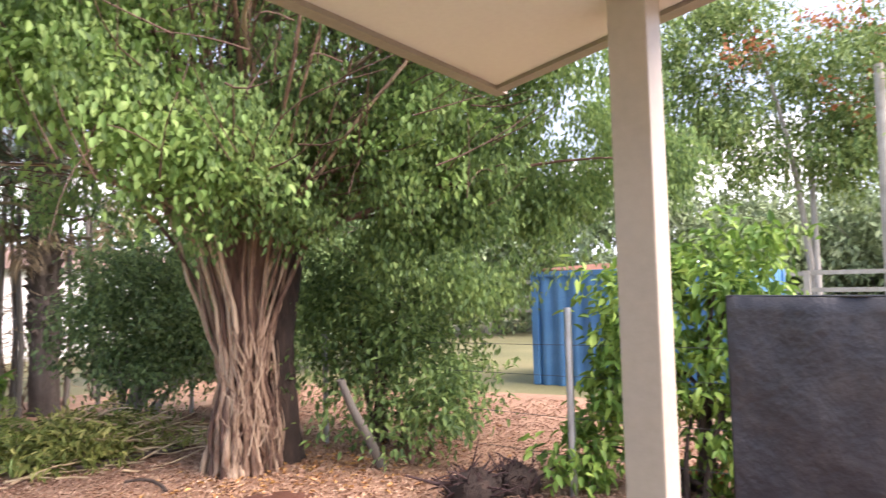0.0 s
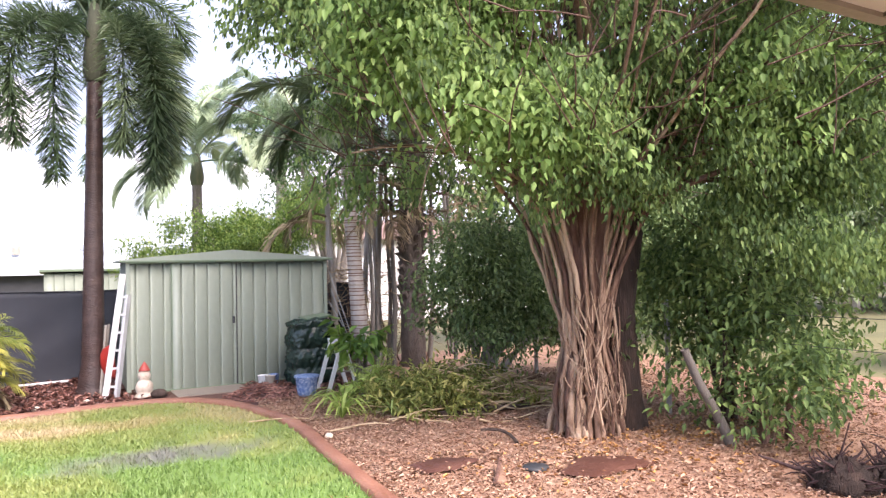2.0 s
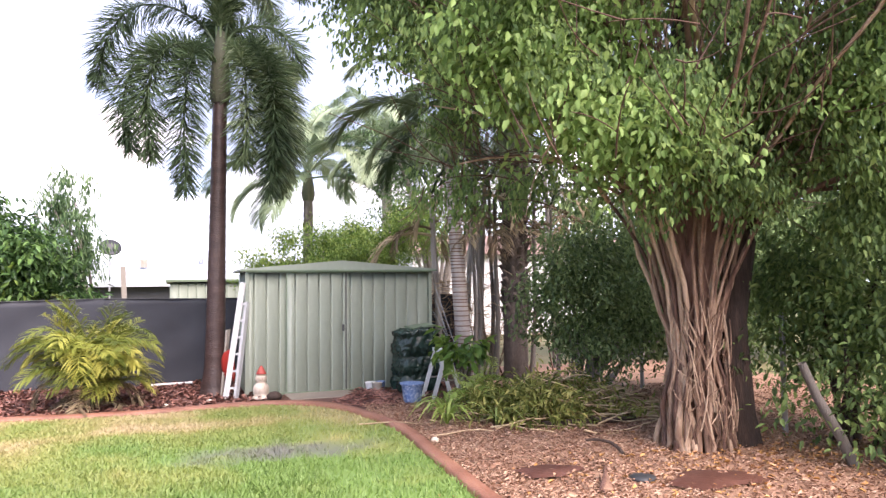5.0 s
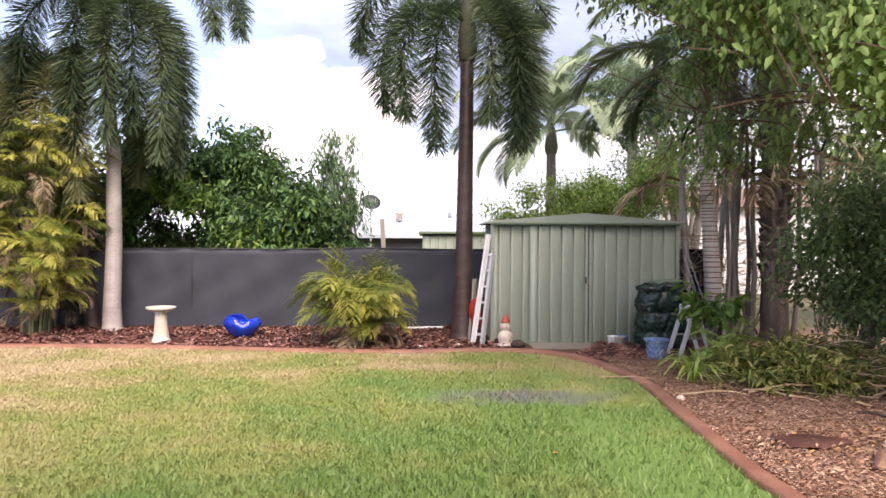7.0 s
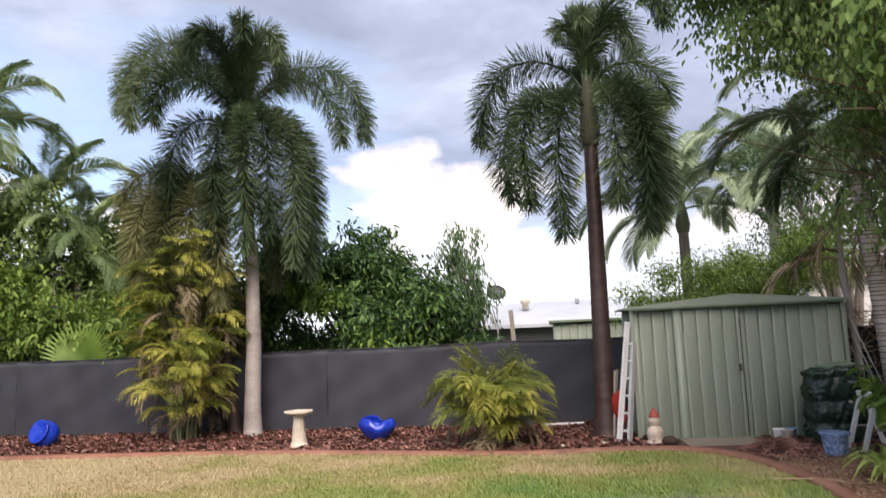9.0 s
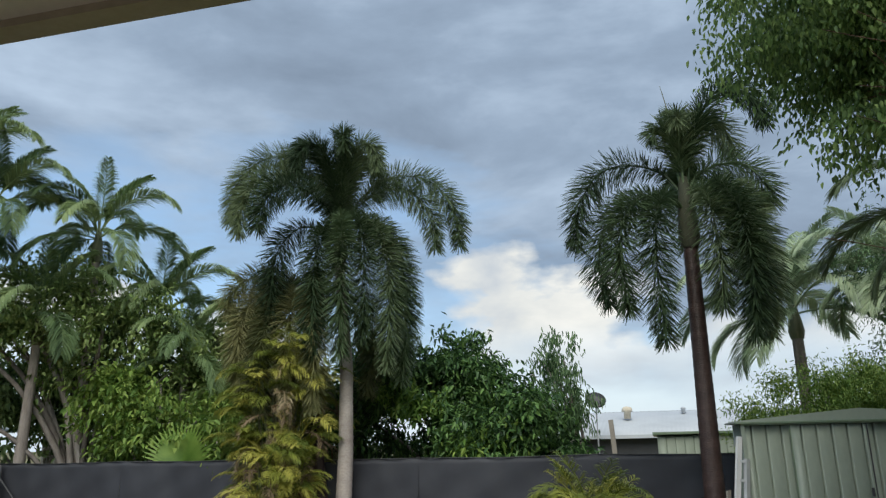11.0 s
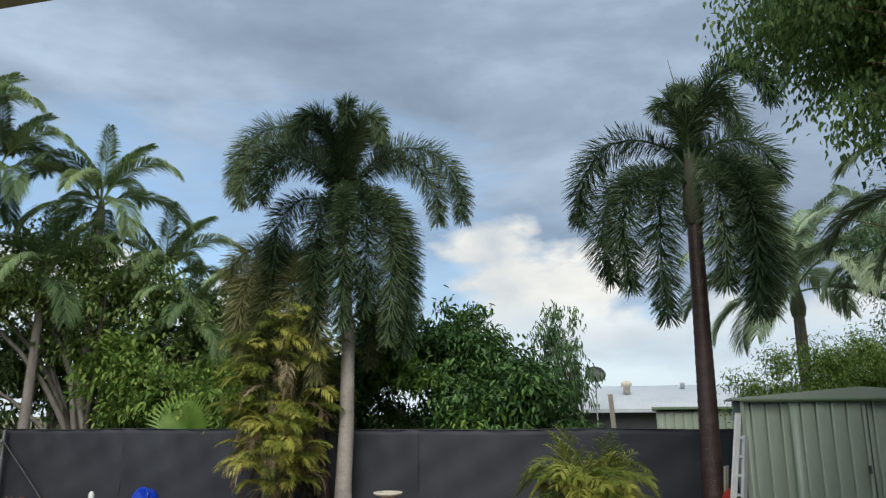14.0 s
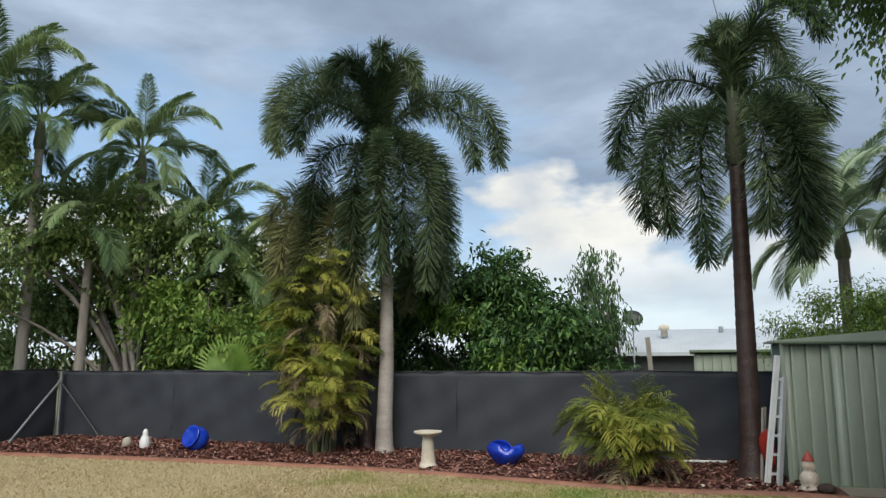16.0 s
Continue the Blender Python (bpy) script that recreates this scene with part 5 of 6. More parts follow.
# field trees, their leaf colour already paled by haze
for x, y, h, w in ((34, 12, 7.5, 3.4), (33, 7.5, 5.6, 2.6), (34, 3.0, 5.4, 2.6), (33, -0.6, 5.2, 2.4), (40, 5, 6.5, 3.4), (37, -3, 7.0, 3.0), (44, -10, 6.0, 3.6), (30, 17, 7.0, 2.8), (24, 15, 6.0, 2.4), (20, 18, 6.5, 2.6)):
    broadleaf("field_tree", (x, y, 0), "green tree across the field, haze painted into its leaves", "leaf_hazed", [((x, y, h * 0.55), (w, w, h * 0.42)), ((x + 1.2, y - 1.8, h * 0.4), (w * 0.8, w * 0.8, h * 0.36))], 480, 18, 0.33, 0.55, 4, int(x * 7 + y), shell=0.3)
# ---------------------------------------------------------------- garden shed
SHED_X0, SHED_X1, SHED_Y, SHED_H, SHED_D = 0.87, 3.66, 10.66, 1.80, 1.55


def ribbed(width, height, step, rib=0.016, thick=0.004, phase=0.0):
    """A sheet in the xz plane, facing -y, with narrow standing ribs."""
    prof = [(0.0, 0.0)]
    x = phase if phase > 0.02 else step
    while x < width - 0.02:
        prof += [(x - 0.0125, 0.0), (x - 0.012, rib * 4), (x + 0.009, rib * 4), (x + 0.010, -0.006), (x + 0.024, -0.006), (x + 0.028, 0.0)]
        x += step
    prof.append((width, 0.0))
    n = len(prof)
    v = [(a, b, 0) for a, b in prof] + [(a, b, height) for a, b in prof] + [(a, b + thick, 0) for a, b in prof] + [(a, b + thick, height) for a, b in prof]
    q = []
    for i in range(n - 1):
        q += [(i, i + 1, n + i + 1, n + i), (2 * n + i + 1, 2 * n + i, 3 * n + i, 3 * n + i + 1), (n + i, n + i + 1, 3 * n + i + 1, 3 * n + i)]
    q += [(0, n, 3 * n, 2 * n), (n - 1, 3 * n - 1, 4 * n - 1, 2 * n - 1)]
    return quads_mesh("panel", np.array(v, dtype=float), np.array(q))


shed = thing("garden_shed", (SHED_X0, SHED_Y, 0), "pale green ribbed steel garden shed with a closed sliding door", "shed")
W = SHED_X1 - SHED_X0


def panel(name, x, y, width, height, z=0.0, turn=0.0, step=0.178, mat="shed_green", phase=0.0, parent=None):
    ob = link(name, ribbed(width, height, step, phase=phase), M[mat], parent or shed)
    ob.matrix_basis = pose(x, y, z, 0, 0, turn)
    return ob


panel("front_panel", 0.0, 0.0, 0.60, SHED_H, phase=0.10)
panel("front_panel", 1.40, 0.0, W - 1.40, SHED_H, phase=0.12)
door = panel("door", 0.56, -0.028, 0.885, SHED_H - 0.06, 0.03, step=0.176, phase=0.13)
part("handle", box((0.03, 0.03, 0.10), (0.84, -0.02, 0.92), 0.006), M["dark"], door, "small dark handle")
part("door_edge", box((0.016, 0.03, SHED_H - 0.06), (0.885, 0.012, (SHED_H - 0.06) / 2), 0.003), M["dark"], door, "dark rubber seal")
part("door_edge", box((0.014, 0.03, SHED_H - 0.06), (0.0, 0.012, (SHED_H - 0.06) / 2), 0.003), M["shed_trim"], door)
panel("side_panel", 0.0, SHED_D, SHED_D, SHED_H, turn=-90)
panel("side_panel", W, 0.0, SHED_D, SHED_H, turn=90)
panel("back_panel", W, SHED_D, W, SHED_H, turn=180)
part("door_track", box((W, 0.05, 0.022), (W / 2, -0.03, SHED_H - 0.013), 0.004), M["shed_trim"], shed)
for x in (0.0, W):
    part("corner_trim", box((0.05, 0.05, SHED_H), (x, 0.0, SHED_H / 2), 0.006), M["shed_green"], shed)
part("sill", box((W, 0.06, 0.03), (W / 2, -0.012, 0.015), 0.004), M["shed_trim"], shed)


def shed_roof():
    """A low gable that drops to the left and right, with a deep front fascia."""
    bm = bmesh.new()
    rows = []
    for y in (-0.055, SHED_D + 0.10):
        rows.append([bm.verts.new((x, y, z)) for x, z in ((-0.10, SHED_H + 0.005), (W * 0.5, SHED_H + 0.006), (W + 0.10, SHED_H + 0.005))])
        rows.append([bm.verts.new((x, y, z)) for x, z in ((-0.10, SHED_H + 0.03), (W * 0.5, SHED_H + 0.16), (W + 0.10, SHED_H + 0.03))])
    fb, ft, bb, bt = rows
    for i in (0, 1):
        bm.faces.new((fb[i], fb[i + 1], ft[i + 1], ft[i]))
        bm.faces.new((bb[i + 1], bb[i], bt[i], bt[i + 1]))
        bm.faces.new((ft[i], ft[i + 1], bt[i + 1], bt[i]))
        bm.faces.new((fb[i + 1], fb[i], bb[i], bb[i + 1]))
    bm.faces.new((fb[0], ft[0], bt[0], bb[0]))
    bm.faces.new((ft[2], fb[2], bb[2], bt[2]))
    return bm


part("roof", shed_roof(), M["shed_green"], shed, "low-pitched green steel roof")
gb = bmesh.new()
g = [gb.verts.new(p) for p in ((0, 0.0, SHED_H - 0.02), (W, 0.0, SHED_H - 0.02), (W, 0.0, SHED_H + 0.012), (W / 2, 0.0, SHED_H + 0.13), (0, 0.0, SHED_H + 0.012))]
gh = [gb.verts.new((v.co.x, 0.012, v.co.z)) for v in g]
gb.faces.new(g)
gb.faces.new(list(reversed(gh)))
for i in range(5):
    gb.faces.new((g[i], gh[i], gh[(i + 1) % 5], g[(i + 1) % 5]))
part("gable", gb, M["shed_green"], shed)
part("eave_trim", box((W + 0.2, 0.022, 0.022), (W / 2, -0.067, SHED_H + 0.006), 0.004), M["shed_trim"], shed)

tagged(part("shed_apron", box((0.95, 0.62, 0.05), (1.88, 10.3, -0.004), 0.012, (0, 0, 2)), M["gutter"]), "wet worn concrete pad before the shed door", "paving", kind="structure")

# ladder leaning on the shed's corner
ladder = thing("ladder", (0.70, 10.45, 0.015), "white aluminium extension ladder leaning on the shed", "ladder")
for x in (-0.13, 0.01):
    part("rail", bar((x, 0, 0), (x + (0.24 if x < 0 else 0.16), 0.17, 1.62 if x < 0 else 1.34), 0.045, 0.065), M["white"] if x < 0 else M["alu"], ladder)
for i in range(6):
    t = (i + 0.6) / 6.4
    z = 1.5 * t
    part("rung", bar((-0.13 + 0.225 * t, 0.02 + 0.14 * t, z), (0.01 + 0.16 * t, 0.02 + 0.14 * t, z), 0.035, 0.03), M["alu"], ladder)

# wheelbarrow tub stood on end by the palm
barrow = thing("wheelbarrow", (0.55, 10.72, 0.0), "red wheelbarrow tray stood on end beside the shed", "wheelbarrow")
tray = lathe([(0.16, 0.0), (0.24, 0.05), (0.29, 0.16), (0.31, 0.18), (0.27, 0.17), (0.22, 0.06), (0.12, 0.02)], 20)
tray_ob = part("tray", tray, M["red"], barrow, smooth=True)
tray_ob.matrix_basis = pose(0.0, 0.1, 0.44, 84, 0, 66) @ Matrix.Diagonal((0.32, 0.8, 0.8, 1.0))
part("handle", bar((-0.02, 0.02, 0.0), (0.06, 0.12, 0.95), 0.03, 0.03), M["timber"], barrow)
part("handle", bar((0.02, 0.32, 0.0), (0.10, 0.30, 0.95), 0.03, 0.03), M["timber"], barrow)


def figure(name, at, profile, mat, label, category, lean=0.0, size=1.0):
    ob = part(name, lathe(profile, 18), mat, smooth=True)
    ob.matrix_basis = pose(*at, lean, 0, 0) @ Matrix.Scale(size, 4)
    return tagged(ob, label, category)


def gnome_material():
    """Cream plaster with a red top by height."""
    m = material("gnome paint", [(0.16, 0.11, 0.08), (0.50, 0.41, 0.32), (0.62, 0.54, 0.45), (0.66, 0.60, 0.52)], 9.0, 0.55, 0.1)
    n, l = m.node_tree.nodes, m.node_tree.links
    tc = n.new("ShaderNodeTexCoord")
    sp = n.new("ShaderNodeSeparateXYZ")
    l.new(tc.outputs["Object"], sp.inputs[0])
    rp = n.new("ShaderNodeValToRGB")
    rp.color_ramp.interpolation = "CONSTANT"
    for e, (p, c) in zip(rp.color_ramp.elements, ((0.0, (0, 0, 0, 1)), (0.37, (1, 1, 1, 1)))):
        e.position, e.color = p, c
    l.new(sp.outputs["Z"], rp.inputs[0])
    mx = n.new("ShaderNodeMix")
    mx.data_type = "RGBA"
    l.new(rp.outputs[0], mx.inputs[0])
    old = n["Principled BSDF"].inputs["Base Color"].links[0].from_socket
    l.new(old, mx.inputs[6])
    mx.inputs[7].default_value = (0.36, 0.06, 0.045, 1)
    l.new(mx.outputs[2], n["Principled BSDF"].inputs["Base Color"])
    return m


figure("garden_gnome", (1.03, 10.22, 0.012), [(0.125, 0), (0.135, 0.025), (0.118, 0.05), (0.095, 0.06), (0.11, 0.10), (0.118, 0.15), (0.105, 0.20), (0.072, 0.235), (0.062, 0.25), (0.078, 0.275), (0.083, 0.31), (0.074, 0.345), (0.060, 0.362), (0.078, 0.372), (0.066, 0.395), (0.048, 0.43), (0.026, 0.47), (0.005, 0.495)], gnome_material(),
       "cream garden gnome ornament with a red pointed hat", "garden ornament", size=0.95)
figure("stone", (1.2, 10.12, 0.012), [(0.06, 0), (0.10, 0.02), (0.11, 0.06), (0.07, 0.10), (0.02, 0.115)], M["bark_dark"], "dark rounded stone beside the gnome", "stone")
figure("bird_ornament", (-9.75, 11.1, 0.012), [(0.09, 0), (0.11, 0.05), (0.115, 0.14), (0.09, 0.24), (0.055, 0.30), (0.06, 0.35), (0.045, 0.39), (0.008, 0.43)], M["white"], "white plaster bird ornament in the mulch", "garden ornament", size=0.85)
figure("stone", (-10.25, 11.2, 0.012), [(0.06, 0), (0.09, 0.04), (0.085, 0.12), (0.06, 0.17), (0.02, 0.19)], M["beige"], "small pale stone in the mulch bed", "stone")
for x, y, c in ((2.62, 10.38, "white"), (2.78, 10.40, "blue_pale"), (2.70, 10.28, "beige")):
    figure("plastic_pot", (x, y, 0.012), [(0.05, 0), (0.06, 0.02), (0.075, 0.13), (0.08, 0.14), (0.07, 0.14), (0.055, 0.05)], M[c], "small pale pot at the shed's foot", "pot")
for x, y, s in ((2.37, 6.72, 0.62), (-0.2, 9.95, 0.7), (0.35, 10.2, 0.6)):
    figure("stone", (x, y, 0.01), [(0.04, 0), (0.07, 0.02), (0.065, 0.06), (0.03, 0.085), (0.01, 0.09)], M["stone"], "small pale stone by the lawn edging", "stone", size=s)

figure("terracotta_pot", (6.18, 1.74, 0.0), [(0.07, 0), (0.11, 0.02), (0.16, 0.09), (0.155, 0.15), (0.10, 0.20), (0.03, 0.215)], M["terracotta"], "rusty orange upturned pot behind the wire fence", "pot")
pipe = link("white_pipe", quads_mesh("white_pipe", *tube_arrays([(-0.5, 12.1, 0.05), (-0.2, 12.12, 0.055), (0.15, 12.14, 0.06)], 0.02, 8)), M["white"], smooth=True)
tagged(pipe, "short white plastic pipe lying by the fence", "pipe")
figure("stone", (3.45, 4.8, 0.01), [(0.09, 0), (0.11, 0.01), (0.10, 0.03), (0.05, 0.04), (0.01, 0.042)], M["dark"], "flat dark stone among the fallen leaves", "stone")
tagged(part("board", box((0.07, 0.45, 0.03), (3.1, 4.78, 0.03), 0.005, (0, 0, -28)), M["litter_bed"]), "short weathered board half buried in leaves", "board")
# compost bag or covered bin
def crumpled_cover(w, d, h, seed):
    """A boxy sack with slumped tiers, deep creases and an uneven top."""
    r = rng(seed)
    nz, na = 44, 76
    ph = r.uniform(0, 6.28, 14)
    v = []
    for k in range(nz + 1):
        z = k / nz
        tier = 0.045 * abs(math.sin(z * 3.3 * math.pi + 0.4)) ** 0.6 - 0.03
        for m in range(na):
            a = m / na * 2 * math.pi
            c, s_ = math.cos(a), math.sin(a)
            q = (abs(c) ** 4 + abs(s_) ** 4) ** -0.25
            crease = 0.016 * abs(math.sin(3 * a + 7 * z + ph[0])) + 0.014 * abs(math.sin(7 * a - 11 * z + ph[1])) + 0.011 * abs(math.sin(13 * a + 17 * z + ph[2])) + 0.008 * math.sin(23 * a - 29 * z + ph[3])
            lip = max(0.0, (z - 0.96) / 0.04)
            f = q * (1 + (tier - 0.03 + crease * 1.3 + r.normal(0, 0.009)) / 0.3) * (1 - 0.5 * lip)
            v.append((w / 2 * c * f, d / 2 * s_ * f, h * z + (0.03 * math.sin(3 * a + ph[4]) + 0.03 * math.sin(2 * a + ph[5])) * z + r.normal(0, 0.012) * (0 < k < nz)))
    q = [(k * na + m, k * na + (m + 1) % na, (k + 1) * na + (m + 1) % na, (k + 1) * na + m) for k in range(nz) for m in range(na)]
    top = len(v)
    v.append((0, 0, h + 0.01))
    q += [(nz * na + m, nz * na + m + 1, nz * na + (m + 2) % na, top) for m in range(0, na, 2)]
    return quads_mesh("cover", np.array(v, dtype=float), np.array(q))


bin_ob = thing("compost_bin", (3.27, 10.18, 0.0), "square compost bin wrapped in crumpled dark green plastic", "bin")
link("cover", crumpled_cover(0.62, 0.55, 0.93, 91), M["bag"], bin_ob)
part("lid", box((0.40, 0.30, 0.025), (0.07, 0.0, 0.965), 0.01, (4, -5, 8)), M["shed_trim"], bin_ob, "flat green lid board")

heap_ob = thing("debris_heap", (2.42, 9.55, 0.0), "low heap of red-brown bark and leaf debris by the shed", "debris")
r = rng(92)
mv, mq = [], []
for k in range(9):
    for m in range(24):
        a, f = m / 24 * 2 * math.pi, k / 8
        mv.append((0.44 * f * math.cos(a) * (1 + 0.1 * math.sin(3 * a)), 0.46 * f * math.sin(a), 0.13 * (1 - f ** 1.6) + r.normal(0, 0.008) * (k < 8) - 0.004))
mq = [(k * 24 + m, (k + 1) * 24 + m, (k + 1) * 24 + (m + 1) % 24, k * 24 + (m + 1) % 24) for k in range(8) for m in range(24)]
link("mound", quads_mesh("mound", np.array(mv), np.array(mq)), M["mulch"], heap_ob)
bits = Heap()
for _ in range(600):
    a, f = r.uniform(0, 6.283), r.random() ** 0.6 * 1.1
    c = np.array((0.44 * f * math.cos(a), 0.46 * f * math.sin(a), max(0.0, 0.13 * (1 - min(f, 1) ** 1.6)) + 0.012))
    d = r.normal(0, 1, 3) * (0.045, 0.03, 0.014)
    bits.add(*tube_arrays([c - d, c, c + d], [0.006, 0.011, 0.005], 4))
tagged(link("bark_litter", bits.mesh("bark_litter"), M["chips"], heap_ob), "loose red-brown bark litter", kind="stuff")

stakes = thing("stake_bundle", (3.86, 10.72, 0.0), "bundle of thin grey poles leaning beside the shed", "poles")
for i, (x0, x1, h) in enumerate(((0.42, -0.10, 1.62), (0.34, -0.06, 1.35), (0.48, -0.08, 1.15))):
    part("pole", bar((x0, -0.10 - 0.03 * i, 0.0), (x1, 0.05 + 0.04 * i, h), 0.013, 0.013), M["steel"], stakes)

tub = thing("plastic_tub", (2.9, 9.18, 0.01), "blue and white crumpled plastic tub in the bed", "tub")
part("body", lathe([(0.10, 0.0), (0.115, 0.02), (0.13, 0.10), (0.14, 0.22), (0.155, 0.235), (0.155, 0.25), (0.135, 0.25), (0.12, 0.10), (0.09, 0.03)], 22), M["blue_pale"], tub, smooth=True)
part("rim", lathe([(0.152, 0.235), (0.165, 0.24), (0.165, 0.262), (0.15, 0.265)], 22), M["blue_pale"], tub, smooth=True)

horse = thing("saw_horse", (3.42, 9.45, 0.0), "white-painted folding saw horse standing in the bed", "saw horse")
for y in (-0.22, 0.22):
    part("leg", bar((-0.21, y, 0.0), (-0.02, y, 0.63), 0.035, 0.05), M["white"], horse)
    part("leg", bar((0.21, y, 0.0), (0.02, y, 0.63), 0.035, 0.05), M["white"], horse)
    part("crossbar", bar((-0.13, y, 0.27), (0.13, y, 0.27), 0.03, 0.02), M["timber"], horse)
part("beam", box((0.07, 0.62, 0.06), (0, 0, 0.65), 0.006), M["white"], horse)

bath = thing("bird_bath", (-4.04, 10.55, 0.012), "cream cast-stone pedestal bird bath", "bird bath")
bath.scale = (0.9, 0.9, 0.97)
part("pedestal", lathe([(0.16, 0.0), (0.165, 0.035), (0.14, 0.05), (0.12, 0.10), (0.105, 0.24), (0.095, 0.40), (0.085, 0.455), (0.11, 0.48)], 26), M["stone"], bath, smooth=True)
part("bowl", lathe([(0.10, 0.475), (0.13, 0.485), (0.21, 0.51), (0.235, 0.525), (0.235, 0.55), (0.215, 0.553), (0.17, 0.535), (0.03, 0.525)], 30), M["stone"], bath, smooth=True)


def glazed_pot(at, turn, size, label):
    ob = thing("glazed_pot", at, label, "pot", "glazed pots")
    prof = [(0.09, -0.20), (0.12, -0.205), (0.20, -0.15), (0.265, -0.04), (0.275, 0.05), (0.24, 0.14), (0.20, 0.18), (0.215, 0.20), (0.235, 0.215), (0.215, 0.222), (0.18, 0.19), (0.22, 0.10), (0.235, 0.0), (0.18, -0.12), (0.05, -0.17)]
    b = part("body", lathe(prof, 32), M["blue_glaze"], ob, smooth=True)
    b.matrix_basis = Matrix.Translation((0, 0, 0.235 * size)) @ pose(0, 0, 0, *turn) @ Matrix.Scale(size, 4)
    rim = part("rim", lathe([(0.208, 0.196), (0.243, 0.205), (0.246, 0.222), (0.222, 0.23), (0.205, 0.215)], 32), M["blue_glaze"], ob, smooth=True)
    rim.matrix_basis = b.matrix_basis.copy()
    return ob




def broken_pot(at, label):
    """A wide bowl-bellied pot whose broken rim dips at the front and rises to a point on one side."""
    ob = thing("glazed_pot", at, label, "pot", "glazed pots")
    bm = bmesh.new()
    rows = []
    for shell in (0, 1):
        for i in range(9):
            ring = []
            for k in range(32):
                a = 2 * math.pi * k / 32
                rim = 0.31 + 0.02 * math.cos(a - 3.0) + 0.012 * math.cos(3 * a) - 0.07 * math.exp(-((a - 4.95) / 0.24) ** 2) - 0.075 * math.exp(-((a - 1.35) / 0.3) ** 2)
                h = i / 8
                rad = (0.13 + 0.155 * math.sin(min(1.0, h * 1.35) * math.pi / 2) - 0.05 * max(0, h - 0.72) / 0.28) * (0.93 if shell else 1.0)
                ring.append(bm.verts.new((rad * math.cos(a) * 1.05, rad * math.sin(a), (rim * h if not shell else 0.02 + (rim - 0.02) * h))))
            rows.append(ring)
    def band(p, q):
        for k in range(32):
            bm.faces.new((p[k], p[(k + 1) % 32], q[(k + 1) % 32], q[k]))
    for i in range(8):
        band(rows[i], rows[i + 1])
        band(rows[9 + i + 1], rows[9 + i])
    band(rows[8], rows[17])
    bm.faces.new(list(reversed(rows[0])))
    bm.faces.new(rows[9])
    part("body", bm, M["blue_glaze"], ob, smooth=True)
    return ob


broken_pot((-3.0, 11.15, 0.03), "wide cobalt blue glazed pot with a broken rim in the mulch")
glazed_pot((-8.72, 11.25, 0.012), (64, -26, 0), 0.82, "cobalt blue glazed pot lying on its side in the mulch")

# cut branches, fallen log, dry root ball, fallen stick
pile = thing("brush_pile", (4.4, 7.5, 0), "heap of cut branches with wilting green leaves", "brush pile")
r = rng(95)
for _ in range(210):
    a = r.normal(-0.25, 0.5)
    c = np.array((r.normal(0.15, 0.75), r.normal(-0.1, 0.4), 0))
    c[2] = max(0.03, 0.36 * math.exp(-(c[0] / 0.9) ** 2 - (c[1] / 0.6) ** 2) * r.uniform(0.3, 1.5))
    ln = r.uniform(0.25, 0.8)
    d = np.array((math.cos(a), math.sin(a), r.normal(0.02, 0.15))) * ln
    p = bend(c - d * 0.5, c + r.normal(0, 0.05, 3), c + d * 0.5, 5)
    p[:, 2] = np.maximum(p[:, 2], 0.015)
    link("stick", quads_mesh("stick", *tube_arrays(p, np.linspace(0.013, 0.005, 5), 5)), M["cut_stick"], pile)
v, q = crown(r, 460, 20, [(np.array((-0.2, 0.0, 0.15)), np.array((0.8, 0.5, 0.22))), (np.array((-0.65, 0.1, 0.10)), np.array((0.45, 0.45, 0.18)))], 0.095, 0.15, 0.15, 0.3, 0.2, 0.03)
link("foliage", quads_mesh("foliage", v, q), M["leaf_cut"], pile, "wilting green leaves")
fallen = thing("fallen_branch", (5.36, 4.5, 0), "pale broken branch leaning on the shrub", "branch")
link("branch", quads_mesh("branch", *tube_arrays([(0.0, 0.0, -0.02), (-0.12, 0.03, 0.25), (-0.3, 0.1, 0.6), (-0.42, 0.13, 0.88)], [0.05, 0.045, 0.04, 0.035], 10)), M["bark_grey"], fallen, smooth=True)
for i, (dx, dy, h, dz) in enumerate(((0.28, -0.12, 0.28, 0.1), (0.42, 0.02, 0.35, -0.08), (0.62, -0.1, 0.4, 0.06))):
    s = thing("cut_stump", (5.36 + dx, 4.5 + dy, 0), "cut sapling stump under the shrub", "stump", "cut stumps")
    link("stump", quads_mesh("stump", *tube_arrays([(0, 0, -0.02), (0.01, 0, h * 0.5), (dz, 0.02, h)], [0.045, 0.035, 0.032], 9)), M["bark_red"], s, smooth=True)
roots = thing("root_ball", (5.14, 3.13, 0), "dark heap of dug-up dry roots", "root ball")
r = rng(97)
